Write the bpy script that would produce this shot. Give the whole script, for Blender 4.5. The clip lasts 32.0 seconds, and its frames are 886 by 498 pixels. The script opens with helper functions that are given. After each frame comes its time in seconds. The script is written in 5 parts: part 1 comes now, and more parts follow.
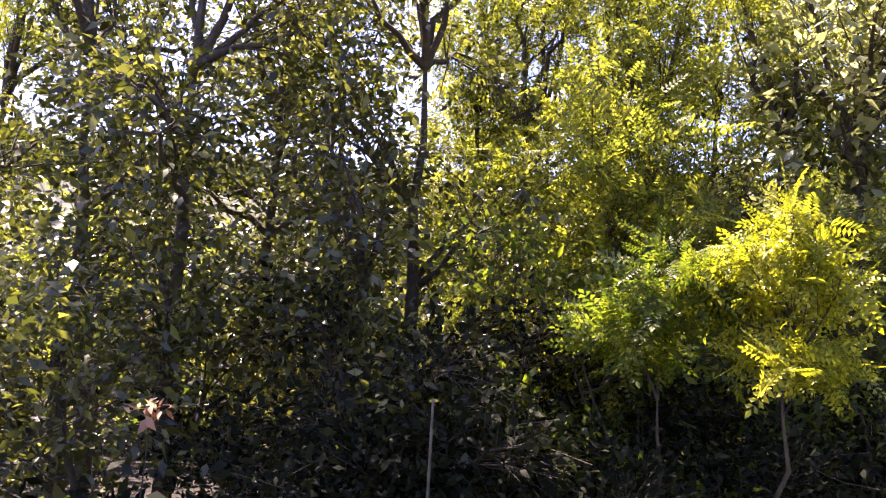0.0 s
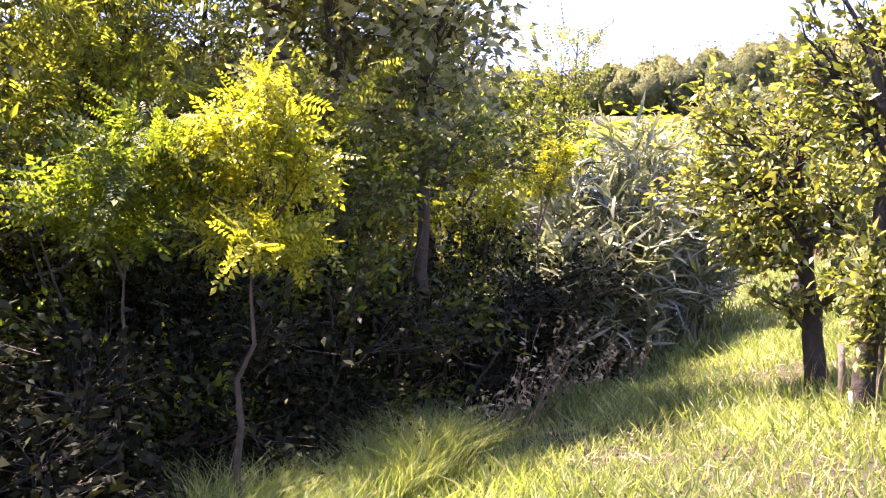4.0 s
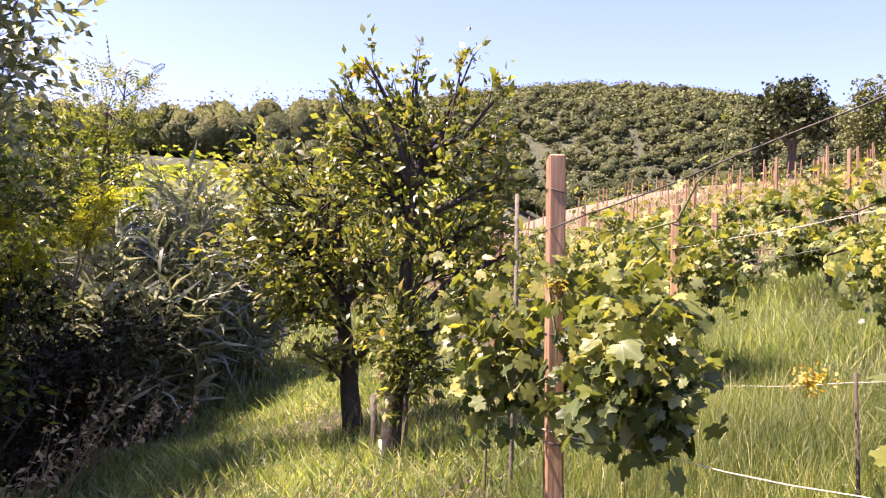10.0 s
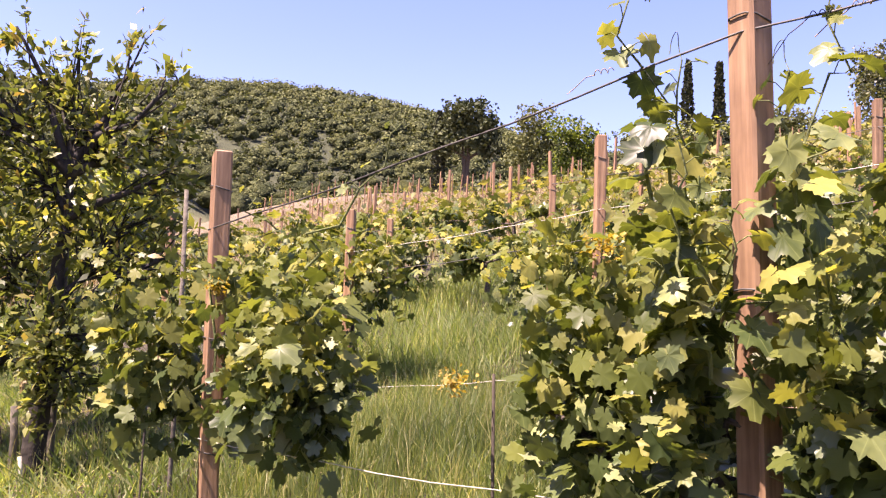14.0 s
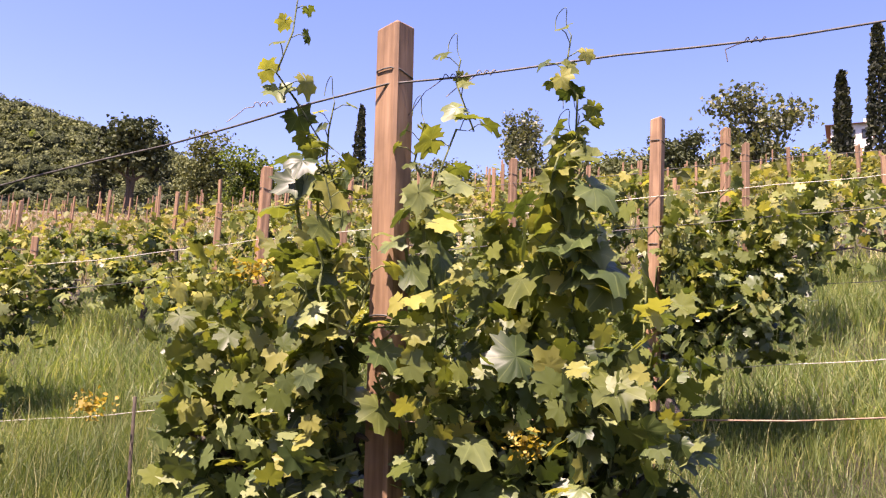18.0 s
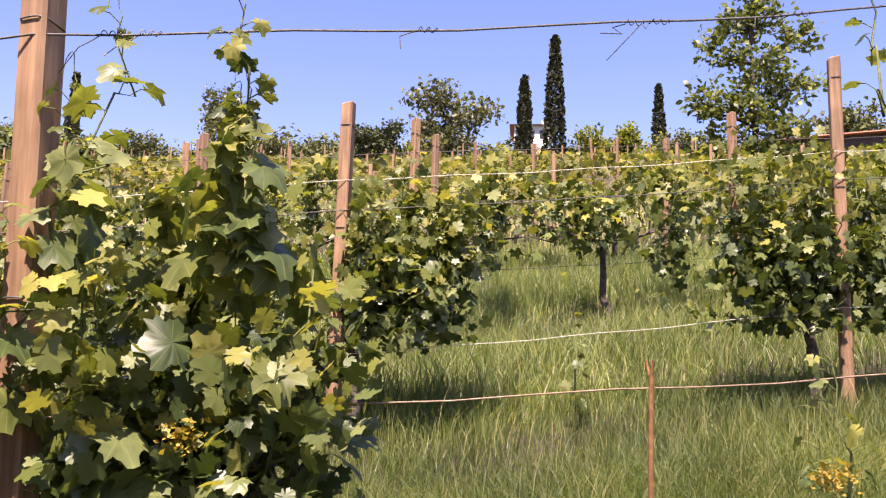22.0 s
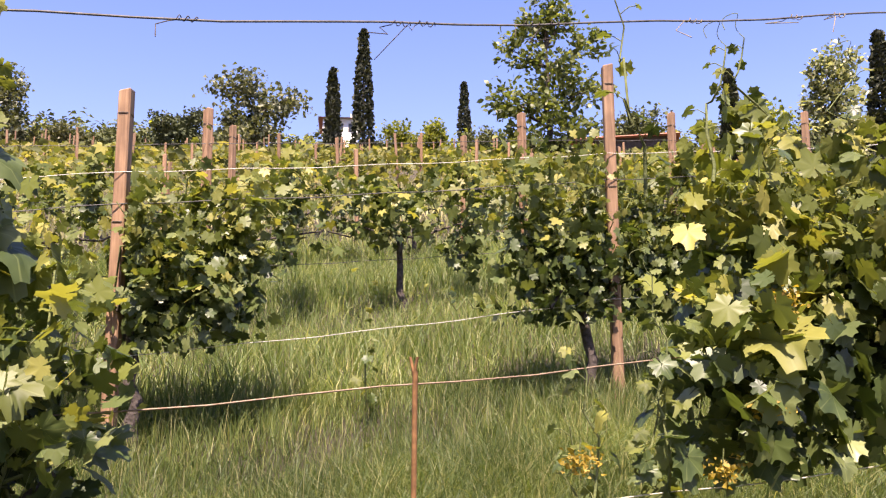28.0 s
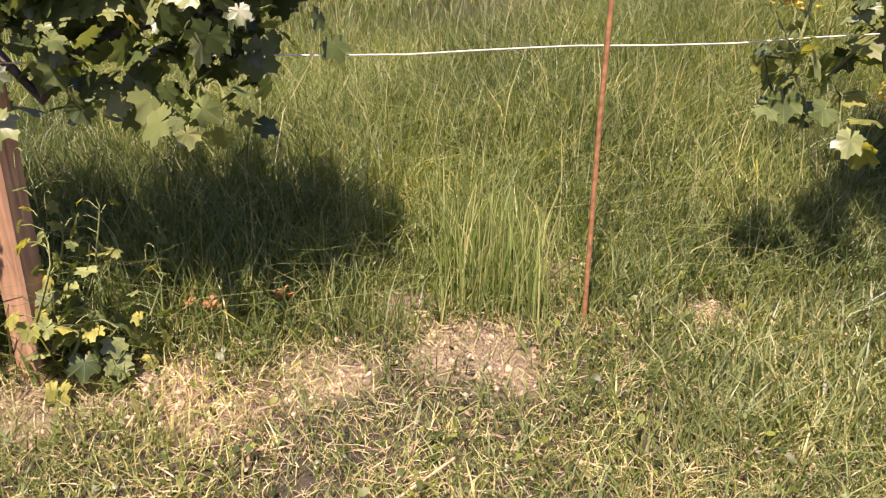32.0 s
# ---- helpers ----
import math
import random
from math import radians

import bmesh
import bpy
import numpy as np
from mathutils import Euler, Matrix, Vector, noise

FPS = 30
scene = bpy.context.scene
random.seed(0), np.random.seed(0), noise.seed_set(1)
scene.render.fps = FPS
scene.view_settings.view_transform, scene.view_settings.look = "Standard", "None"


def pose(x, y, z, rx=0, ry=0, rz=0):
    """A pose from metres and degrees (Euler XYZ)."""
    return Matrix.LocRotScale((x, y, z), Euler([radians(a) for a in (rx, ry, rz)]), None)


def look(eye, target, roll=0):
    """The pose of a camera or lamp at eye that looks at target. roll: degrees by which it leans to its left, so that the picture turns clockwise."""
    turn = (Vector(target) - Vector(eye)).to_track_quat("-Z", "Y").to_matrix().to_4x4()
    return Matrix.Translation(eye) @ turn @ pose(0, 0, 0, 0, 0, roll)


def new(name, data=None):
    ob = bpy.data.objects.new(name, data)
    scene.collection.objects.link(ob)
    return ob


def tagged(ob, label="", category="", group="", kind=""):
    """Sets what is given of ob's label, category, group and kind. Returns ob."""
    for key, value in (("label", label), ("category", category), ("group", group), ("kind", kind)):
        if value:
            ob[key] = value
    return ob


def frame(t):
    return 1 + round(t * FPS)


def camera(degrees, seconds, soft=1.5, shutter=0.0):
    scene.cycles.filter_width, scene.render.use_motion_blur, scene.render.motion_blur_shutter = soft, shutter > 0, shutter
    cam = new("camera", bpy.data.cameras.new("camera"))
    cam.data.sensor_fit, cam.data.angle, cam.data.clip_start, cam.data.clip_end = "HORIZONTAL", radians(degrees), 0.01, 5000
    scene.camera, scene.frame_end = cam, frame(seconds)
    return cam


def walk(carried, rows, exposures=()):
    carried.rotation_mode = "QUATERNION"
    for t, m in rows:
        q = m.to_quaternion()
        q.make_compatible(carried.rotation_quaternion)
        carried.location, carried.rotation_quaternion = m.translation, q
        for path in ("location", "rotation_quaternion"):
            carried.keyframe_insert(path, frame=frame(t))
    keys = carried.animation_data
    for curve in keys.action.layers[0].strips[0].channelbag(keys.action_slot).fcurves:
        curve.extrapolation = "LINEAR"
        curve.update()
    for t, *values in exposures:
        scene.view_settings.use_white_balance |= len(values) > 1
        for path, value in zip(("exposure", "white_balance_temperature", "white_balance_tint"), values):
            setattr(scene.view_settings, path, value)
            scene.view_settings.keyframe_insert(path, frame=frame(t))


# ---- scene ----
cam = camera(55.28, 32.0, soft=1.25)
# seconds, eye, yaw, pitch, roll
ROWS = [
    (0, 0.000, 0.001, 1.501, 0.03, 6.63, 2.81),
    (0.5, 0.054, 0.011, 1.511, -1.56, 6.13, 2.83),
    (1, 0.119, 0.048, 1.520, -6.23, 4.07, 1.29),
    (1.5, 0.155, 0.124, 1.529, -11.88, 5.89, 1.29),
    (2, 0.145, 0.206, 1.533, -20.11, 4.03, 1.74),
    (2.5, 0.154, 0.241, 1.520, -23.26, 1.30, 2.64),
    (3, 0.179, 0.238, 1.510, -26.13, 0.38, 2.70),
    (3.5, 0.195, 0.221, 1.498, -29.37, 0.28, 2.83),
    (4, 0.203, 0.227, 1.502, -33.32, -0.10, 2.44),
    (4.5, 0.219, 0.229, 1.509, -36.90, -0.36, 1.79),
    (6.5, 0.276, 0.258, 1.581, -48.59, 0.74, 2.61),
    (7, 0.277, 0.258, 1.585, -50.24, 1.14, 2.30),
    (7.5, 0.290, 0.256, 1.588, -51.87, 1.21, 2.12),
    (8, 0.310, 0.258, 1.590, -54.34, 1.51, 2.71),
    (8.5, 0.309, 0.255, 1.595, -55.69, 2.44, 2.35),
    (9, 0.311, 0.249, 1.598, -57.82, 3.22, 2.08),
    (9.5, 0.311, 0.239, 1.597, -60.31, 3.93, 1.90),
    (10, 0.308, 0.233, 1.597, -62.55, 4.04, 2.06),
    (10.5, 0.315, 0.229, 1.599, -65.02, 4.26, 1.84),
    (11, 0.325, 0.231, 1.600, -67.18, 4.24, 1.73),
    (11.5, 0.335, 0.225, 1.600, -69.23, 4.10, 1.70),
    (12, 0.341, 0.218, 1.602, -72.17, 4.00, 2.25),
    (12.5, 0.349, 0.215, 1.602, -74.95, 4.48, 2.42),
    (13, 0.361, 0.208, 1.603, -78.67, 4.58, 2.64),
    (13.5, 0.376, 0.198, 1.603, -81.57, 4.68, 2.85),
    (14, 0.388, 0.186, 1.606, -83.62, 4.94, 2.26),
    (14.5, 0.391, 0.175, 1.611, -86.49, 5.74, 1.98),
    (15, 0.385, 0.171, 1.611, -89.32, 5.89, 2.05),
    (15.5, 0.381, 0.166, 1.610, -92.37, 5.22, 2.46),
    (17.5, 0.299, 0.153, 1.578, -102.77, 8.15, 2.78),
    (18, 0.295, 0.147, 1.579, -105.74, 8.19, 2.71),
    (18.5, 0.303, 0.132, 1.580, -108.13, 8.12, 2.80),
    (19, 0.306, 0.121, 1.579, -110.36, 7.59, 2.83),
    (19.5, 0.307, 0.115, 1.580, -112.69, 7.10, 3.01),
    (20, 0.303, 0.105, 1.581, -115.25, 7.41, 2.86),
    (20.5, 0.306, 0.093, 1.581, -118.58, 7.27, 2.53),
    (21, 0.315, 0.077, 1.582, -121.52, 7.33, 1.80),
    (21.5, 0.317, 0.067, 1.585, -123.88, 7.48, 1.52),
    (22, 0.321, 0.059, 1.589, -125.99, 7.72, 1.53),
    (22.5, 0.321, 0.049, 1.590, -128.47, 7.91, 1.60),
    (23, 0.308, 0.045, 1.592, -130.15, 7.71, 1.08),
    (23.5, 0.296, 0.039, 1.591, -132.06, 7.29, 0.79),
    (24, 0.305, 0.023, 1.597, -134.95, 7.35, -0.01),
    (24.5, 0.303, 0.002, 1.602, -136.30, 7.75, -0.25),
    (25, 0.292, -0.007, 1.602, -137.84, 8.01, -0.07),
    (25.5, 0.285, -0.015, 1.604, -138.49, 8.02, 0.07),
    (27.5, 0.266, -0.016, 1.605, -139.05, 7.62, -0.32),
    (28, 0.263, -0.018, 1.603, -138.92, 7.41, -0.23),
    (28.5, 0.261, -0.022, 1.599, -139.61, 6.06, -0.06),
    (29, 0.254, -0.016, 1.581, -141.13, 2.93, 0.21),
    (29.5, 0.253, -0.020, 1.574, -140.85, 0.01, 0.44),
    (30, 0.254, -0.027, 1.560, -140.67, -2.46, 0.76),
    (30.5, 0.263, -0.021, 1.547, -138.99, -4.43, 0.94),
    (31, 0.264, -0.009, 1.527, -135.59, -7.96, 1.27),
    (31.5, 0.276, 0.001, 1.505, -130.88, -13.93, 1.25),
    (32, 0.283, 0.007, 1.485, -127.39, -20.75, 1.15),
]
EXPOSURES = [(t, e, 7300, tint) for t, e, tint in ((0.0, 2.65, 33), (1.0, 2.8, 34), (2.0, 3.02, 35), (4.5, 3.03, 36), (7.0, 2.78, 36), (9.0, 2.38, 36), (10.5, 2.0, 35), (12.0, 1.92, 36), (15.5, 1.76, 35), (19.0, 1.58, 31), (24.0, 1.58, 28), (28.0, 1.57, 26), (30.0, 1.62, 32), (32.0, 1.74, 34))]
walk(cam, [(t, pose(x, y, z, 90 + pitch, 0, yaw) @ pose(0, 0, 0, 0, 0, roll)) for t, x, y, z, yaw, pitch, roll in ROWS], EXPOSURES)

# ---- world and sun ----
SUN_YAW, SUN_UP = 36.0, 63.0
sun_to = Vector((-math.sin(radians(SUN_YAW)) * math.cos(radians(SUN_UP)), math.cos(radians(SUN_YAW)) * math.cos(radians(SUN_UP)), math.sin(radians(SUN_UP))))
world = bpy.data.worlds.new("sky")
scene.world = world
world.use_nodes = True
wn = world.node_tree.nodes
sky = wn.new("ShaderNodeTexSky")
sky.sky_type, sky.sun_disc = "NISHITA", False
sky.sun_elevation, sky.sun_rotation = radians(SUN_UP), radians(-SUN_YAW)
sky.air_density, sky.dust_density, sky.ozone_density = 1.0, 0.8, 3.5
wn["Background"].inputs[1].default_value = 0.092
deep = wn.new("ShaderNodeHueSaturation")
deep.inputs["Saturation"].default_value = 1.13
world.node_tree.links.new(sky.outputs[0], deep.inputs["Color"])
cast = wn.new("ShaderNodeMix")
cast.data_type, cast.blend_type = "RGBA", "MULTIPLY"
cast.inputs[0].default_value, cast.inputs[7].default_value = 1.0, (1.16, 0.97, 1.13, 1)
world.node_tree.links.new(deep.outputs[0], cast.inputs[6])
world.node_tree.links.new(cast.outputs[2], wn["Background"].inputs[0])
sun = new("sun", bpy.data.lights.new("sun", "SUN"))
sun.data.energy, sun.data.angle, sun.data.color = 5.0, radians(0.53), (1.0, 0.95, 0.86)
sun.matrix_world = look(sun_to * 50, (0, 0, 0))

rng = np.random.default_rng(7)

# ---- materials ----


def material(name, rough=0.6, metal=0.0):
    m = bpy.data.materials.new(name)
    m.use_nodes = True
    nt = m.node_tree
    b = nt.nodes["Principled BSDF"]
    b.inputs["Roughness"].default_value, b.inputs["Metallic"].default_value = rough, metal
    return m, nt, b


def ramp(nt, stops, source):
    r = nt.nodes.new("ShaderNodeValToRGB")
    while len(r.color_ramp.elements) < len(stops):
        r.color_ramp.elements.new(0.5)
    for e, (p, c) in zip(r.color_ramp.elements, stops):
        e.position, e.color = p, (*c, 1)
    nt.links.new(source, r.inputs[0])
    return r.outputs[0]


def blend(nt, how, fac, a, b):
    n = nt.nodes.new("ShaderNodeMix")
    n.data_type, n.blend_type = "RGBA", how
    if isinstance(fac, float):
        n.inputs[0].default_value = fac
    else:
        nt.links.new(fac, n.inputs[0])
    for k, v in ((6, a), (7, b)):
        if isinstance(v, tuple):
            n.inputs[k].default_value = (*v, 1)
        else:
            nt.links.new(v, n.inputs[k])
    return n.outputs[2]


def noise_of(nt, scale, detail=4.0, rough=0.6, coords="Object"):
    tc = nt.nodes.new("ShaderNodeTexCoord")
    n = nt.nodes.new("ShaderNodeTexNoise")
    n.inputs["Scale"].default_value, n.inputs["Detail"].default_value, n.inputs["Roughness"].default_value = scale, detail, rough
    nt.links.new(tc.outputs[coords], n.inputs["Vector"])
    return n.outputs[0]


def bump(nt, b, source, strength, distance):
    n = nt.nodes.new("ShaderNodeBump")
    n.inputs["Strength"].default_value, n.inputs["Distance"].default_value = strength, distance
    nt.links.new(source, n.inputs["Height"])
    nt.links.new(n.outputs[0], b.inputs["Normal"])


def leafy(name, stops, rough=0.5, through_light=0.35, tint=(1.0, 1.0, 0.45), per_object=False, spec=0.4, patch_scale=1.3, veins=False, shag=0.0):
    """Leaves: each one its own tone, thin enough for the sun to shine through."""
    m, nt, b = material(name, rough)
    if per_object:
        src = nt.nodes.new("ShaderNodeObjectInfo").outputs["Random"]
    else:
        src = nt.nodes.new("ShaderNodeNewGeometry").outputs["Random Per Island"]
    col = ramp(nt, stops, src)
    patch = ramp(nt, [(0.32, (0.56, 0.61, 0.57)), (0.68, (1.22, 1.18, 1.02))], noise_of(nt, patch_scale, 2.0))
    col = blend(nt, "MULTIPLY", 1.0, col, patch)
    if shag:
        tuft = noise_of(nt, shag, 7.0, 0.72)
        # hollows between tufts are darkened: leaf-gap shade put into the colour
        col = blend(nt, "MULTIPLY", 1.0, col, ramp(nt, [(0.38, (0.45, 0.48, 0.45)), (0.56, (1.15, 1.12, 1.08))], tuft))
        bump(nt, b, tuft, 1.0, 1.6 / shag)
    if veins:
        sep = nt.nodes.new("ShaderNodeSeparateXYZ")
        nt.links.new(nt.nodes.new("ShaderNodeTexCoord").outputs["Object"], sep.inputs[0])
        ang = nt.nodes.new("ShaderNodeMath")
        ang.operation = "ARCTAN2"
        nt.links.new(sep.outputs[0], ang.inputs[0])
        nt.links.new(sep.outputs[1], ang.inputs[1])
        mul = nt.nodes.new("ShaderNodeMath")
        mul.operation = "MULTIPLY"
        mul.inputs[1].default_value = 7.2
        nt.links.new(ang.outputs[0], mul.inputs[0])
        cosine = nt.nodes.new("ShaderNodeMath")
        cosine.operation = "COSINE"
        nt.links.new(mul.outputs[0], cosine.inputs[0])
        rib = ramp(nt, [(0.96, (0.0, 0.0, 0.0)), (1.0, (0.22, 0.22, 0.22))], cosine.outputs[0])
        col = blend(nt, "MIX", rib, col, (0.3, 0.33, 0.12))
        bump(nt, b, cosine.outputs[0], 0.1, 0.004)
    nt.links.new(col, b.inputs["Base Color"])
    b.inputs["Specular IOR Level"].default_value = spec
    tr = nt.nodes.new("ShaderNodeBsdfTranslucent")
    nt.links.new(blend(nt, "MULTIPLY", 1.0, blend(nt, "ADD", 1.0, col, col), tint), tr.inputs["Color"])
    mix = nt.nodes.new("ShaderNodeMixShader")
    mix.inputs[0].default_value = through_light
    nt.links.new(b.outputs[0], mix.inputs[1])
    nt.links.new(tr.outputs[0], mix.inputs[2])
    nt.links.new(mix.outputs[0], nt.nodes["Material Output"].inputs[0])
    return m


VINE_STOPS = [(0.0, (0.03, 0.047, 0.016)), (0.35, (0.078, 0.108, 0.036)), (0.75, (0.145, 0.172, 0.066)), (1.0, (0.235, 0.255, 0.11))]
M_vine = leafy("grape leaf", VINE_STOPS, 0.42, 0.22, tint=(0.96, 1.0, 0.4), spec=0.36)
M_vine_one = leafy("grape leaf single", VINE_STOPS, 0.42, 0.22, tint=(0.96, 1.0, 0.4), per_object=True, spec=0.36, veins=True)
M_young_one = leafy("young grape leaf single", [(0.0, (0.085, 0.105, 0.028)), (0.6, (0.155, 0.17, 0.045)), (1.0, (0.29, 0.275, 0.075))], 0.52, 0.34, per_object=True, spec=0.25, veins=True)
M_young = leafy("young grape leaf", [(0.0, (0.1, 0.125, 0.032)), (0.6, (0.175, 0.195, 0.05)), (1.0, (0.38, 0.34, 0.095))], 0.45, 0.32, spec=0.3)
M_vine_far = leafy("vine rows", [(0.0, (0.07, 0.085, 0.026)), (0.5, (0.15, 0.155, 0.046)), (1.0, (0.29, 0.255, 0.085))], 0.55)
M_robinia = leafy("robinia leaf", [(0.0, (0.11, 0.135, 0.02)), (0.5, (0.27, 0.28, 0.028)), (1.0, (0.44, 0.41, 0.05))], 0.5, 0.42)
# Half-shaded copy of the robinia leaf: the shade is in its darker greens.
M_shade_robinia = leafy("robinia leaf in half shade", [(0.0, (0.045, 0.075, 0.015)), (0.5, (0.1, 0.14, 0.022)), (1.0, (0.22, 0.25, 0.035))], 0.5, 0.48)
M_ash = leafy("airy tree leaf", [(0.0, (0.055, 0.075, 0.026)), (0.6, (0.12, 0.145, 0.045)), (1.0, (0.21, 0.225, 0.075))], 0.45, 0.38)
M_olive = leafy("olive leaf", [(0.0, (0.055, 0.066, 0.034)), (0.5, (0.105, 0.115, 0.06)), (1.0, (0.19, 0.19, 0.11))], 0.45, 0.25, spec=0.4)
M_stalk = leafy("dry brown stalk", [(0.0, (0.1, 0.06, 0.04)), (1.0, (0.26, 0.18, 0.12))], 0.7, 0.2)
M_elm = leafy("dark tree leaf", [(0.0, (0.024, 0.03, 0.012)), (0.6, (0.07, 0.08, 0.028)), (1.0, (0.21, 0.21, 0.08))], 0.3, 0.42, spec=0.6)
# Near-black leaf colour carries the deep shade under the trees.
M_under_shade = leafy("undergrowth leaf darkened for shade", [(0.0, (0.008, 0.01, 0.006)), (0.7, (0.017, 0.02, 0.011)), (1.0, (0.042, 0.044, 0.025))], 0.65, 0.06, spec=0.06)
# Sunlit counterpart of M_elm: the sun is put into a paler yellow-green.
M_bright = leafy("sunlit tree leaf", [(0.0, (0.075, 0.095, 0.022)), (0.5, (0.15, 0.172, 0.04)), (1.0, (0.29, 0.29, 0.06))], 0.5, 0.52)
# Pale undersides, with the leaves' gloss sheen also put into the lighter stops.
M_grey = leafy("grey tree leaf", [(0.0, (0.075, 0.09, 0.042)), (0.5, (0.18, 0.195, 0.1)), (1.0, (0.42, 0.41, 0.27))], 0.34, 0.5, tint=(1.0, 1.0, 0.65), spec=0.65)
M_green = leafy("deep green leaf", [(0.0, (0.03, 0.05, 0.013)), (0.6, (0.075, 0.105, 0.024)), (1.0, (0.2, 0.235, 0.05))], 0.42, 0.46)
M_apple = leafy("apple leaf", [(0.0, (0.06, 0.078, 0.026)), (0.6, (0.17, 0.19, 0.055)), (0.92, (0.28, 0.275, 0.082)), (1.0, (0.3, 0.2, 0.08))], 0.42, 0.36, spec=0.4)
M_reed = leafy("cane leaf", [(0.0, (0.05, 0.066, 0.042)), (0.55, (0.14, 0.16, 0.105)), (1.0, (0.35, 0.355, 0.28))], 0.36, 0.25, tint=(1.0, 1.0, 0.65), spec=0.55)
M_dry = leafy("dry weed", [(0.0, (0.2, 0.14, 0.08)), (1.0, (0.45, 0.36, 0.24))], 0.7, 0.2)
M_grass = leafy("grass", [(0.0, (0.062, 0.096, 0.03)), (0.5, (0.126, 0.17, 0.054)), (0.85, (0.2, 0.228, 0.08)), (1.0, (0.4, 0.36, 0.18))], 0.5, 0.35)
M_bluegrass = leafy("young grass", [(0.0, (0.075, 0.105, 0.045)), (0.6, (0.15, 0.185, 0.08)), (1.0, (0.3, 0.3, 0.15))], 0.45, 0.3)
M_straw = leafy("ripe grass", [(0.0, (0.18, 0.2, 0.08)), (1.0, (0.45, 0.4, 0.22))], 0.6, 0.3)
M_yellow = leafy("path grass", [(0.0, (0.1, 0.15, 0.045)), (0.6, (0.185, 0.24, 0.082)), (1.0, (0.38, 0.37, 0.19))], 0.5, 0.4)
# Far woods: greens greyed and paled, with distance haze put into the colour.
M_wood = leafy("wooded hill", [(0.0, (0.105, 0.12, 0.052)), (1.0, (0.15, 0.162, 0.07))], 0.7, 0.08, patch_scale=0.11, spec=0.2)
M_wood_dark = leafy("dark oak crowns", [(0.0, (0.065, 0.08, 0.044)), (1.0, (0.098, 0.112, 0.058))], 0.7, 0.08, patch_scale=0.11, spec=0.2)
M_wood_light = leafy("pale oak crowns", [(0.0, (0.12, 0.135, 0.058)), (1.0, (0.175, 0.185, 0.08))], 0.7, 0.08, patch_scale=0.11, spec=0.2)
SHAG = {}
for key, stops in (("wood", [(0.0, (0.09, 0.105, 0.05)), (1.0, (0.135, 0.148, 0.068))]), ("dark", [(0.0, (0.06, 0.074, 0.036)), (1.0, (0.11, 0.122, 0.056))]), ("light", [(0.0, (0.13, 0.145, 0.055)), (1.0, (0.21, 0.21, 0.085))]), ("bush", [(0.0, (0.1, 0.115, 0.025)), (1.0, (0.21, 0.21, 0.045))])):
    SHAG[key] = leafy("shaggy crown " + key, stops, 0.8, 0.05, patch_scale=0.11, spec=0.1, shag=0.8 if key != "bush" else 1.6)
M_cypress = leafy("cypress", [(0.0, (0.014, 0.02, 0.012)), (1.0, (0.055, 0.06, 0.03))], 0.7, 0.1)
M_flower = leafy("grape blossom", [(0.0, (0.25, 0.18, 0.03)), (1.0, (0.45, 0.31, 0.06))], 0.6, 0.3)


def bark(name, dark, light, scale=14.0):
    m, nt, b = material(name, 0.85)
    n = noise_of(nt, scale, 6.0)
    col = ramp(nt, [(0.3, dark), (0.7, light)], n)
    col = blend(nt, "MULTIPLY", 0.7, col, ramp(nt, [(0.35, (0.5, 0.5, 0.5)), (0.65, (1.0, 1.0, 1.0))], noise_of(nt, 3.0)))
    nt.links.new(col, b.inputs["Base Color"])
    bump(nt, b, n, 0.8, 0.02)
    return m


M_bark = bark("dark bark", (0.03, 0.022, 0.016), (0.11, 0.085, 0.06))
M_bark_dark = bark("blackish bark", (0.014, 0.011, 0.009), (0.055, 0.043, 0.033))
M_bark_grey = bark("grey bark", (0.07, 0.06, 0.045), (0.2, 0.17, 0.13))
M_vinebark = bark("vine bark", (0.03, 0.022, 0.018), (0.13, 0.1, 0.082), 30.0)
M_shoot = bark("green shoot", (0.1, 0.13, 0.04), (0.2, 0.22, 0.07), 20.0)


def timber():
    m, nt, b = material("weathered post timber", 0.75)
    tc = nt.nodes.new("ShaderNodeTexCoord")
    mp = nt.nodes.new("ShaderNodeMapping")
    mp.inputs["Scale"].default_value = (26.0, 26.0, 1.6)
    nt.links.new(tc.outputs["Object"], mp.inputs[0])
    n = nt.nodes.new("ShaderNodeTexNoise")
    n.inputs["Scale"].default_value, n.inputs["Detail"].default_value = 2.5, 6.0
    nt.links.new(mp.outputs[0], n.inputs["Vector"])
    col = ramp(nt, [(0.3, (0.2, 0.115, 0.065)), (0.55, (0.33, 0.2, 0.115)), (0.8, (0.44, 0.29, 0.18))], n.outputs[0])
    info = nt.nodes.new("ShaderNodeObjectInfo").outputs["Random"]
    col = blend(nt, "MULTIPLY", 1.0, col, ramp(nt, [(0.0, (0.8, 0.78, 0.76)), (1.0, (1.12, 1.08, 1.02))], info))
    col = blend(nt, "MULTIPLY", 0.6, col, ramp(nt, [(0.35, (0.55, 0.52, 0.5)), (0.6, (1.0, 1.0, 1.0))], noise_of(nt, 5.0)))
    nt.links.new(col, b.inputs["Base Color"])
    bump(nt, b, n.outputs[0], 0.5, 0.004)
    return m


M_timber = timber()


def rusty(name, a, c, rough, metal):
    m, nt, b = material(name, rough, metal)
    n = noise_of(nt, 60.0, 5.0)
    nt.links.new(ramp(nt, [(0.3, a), (0.7, c)], n), b.inputs["Base Color"])
    bump(nt, b, n, 0.4, 0.002)
    return m


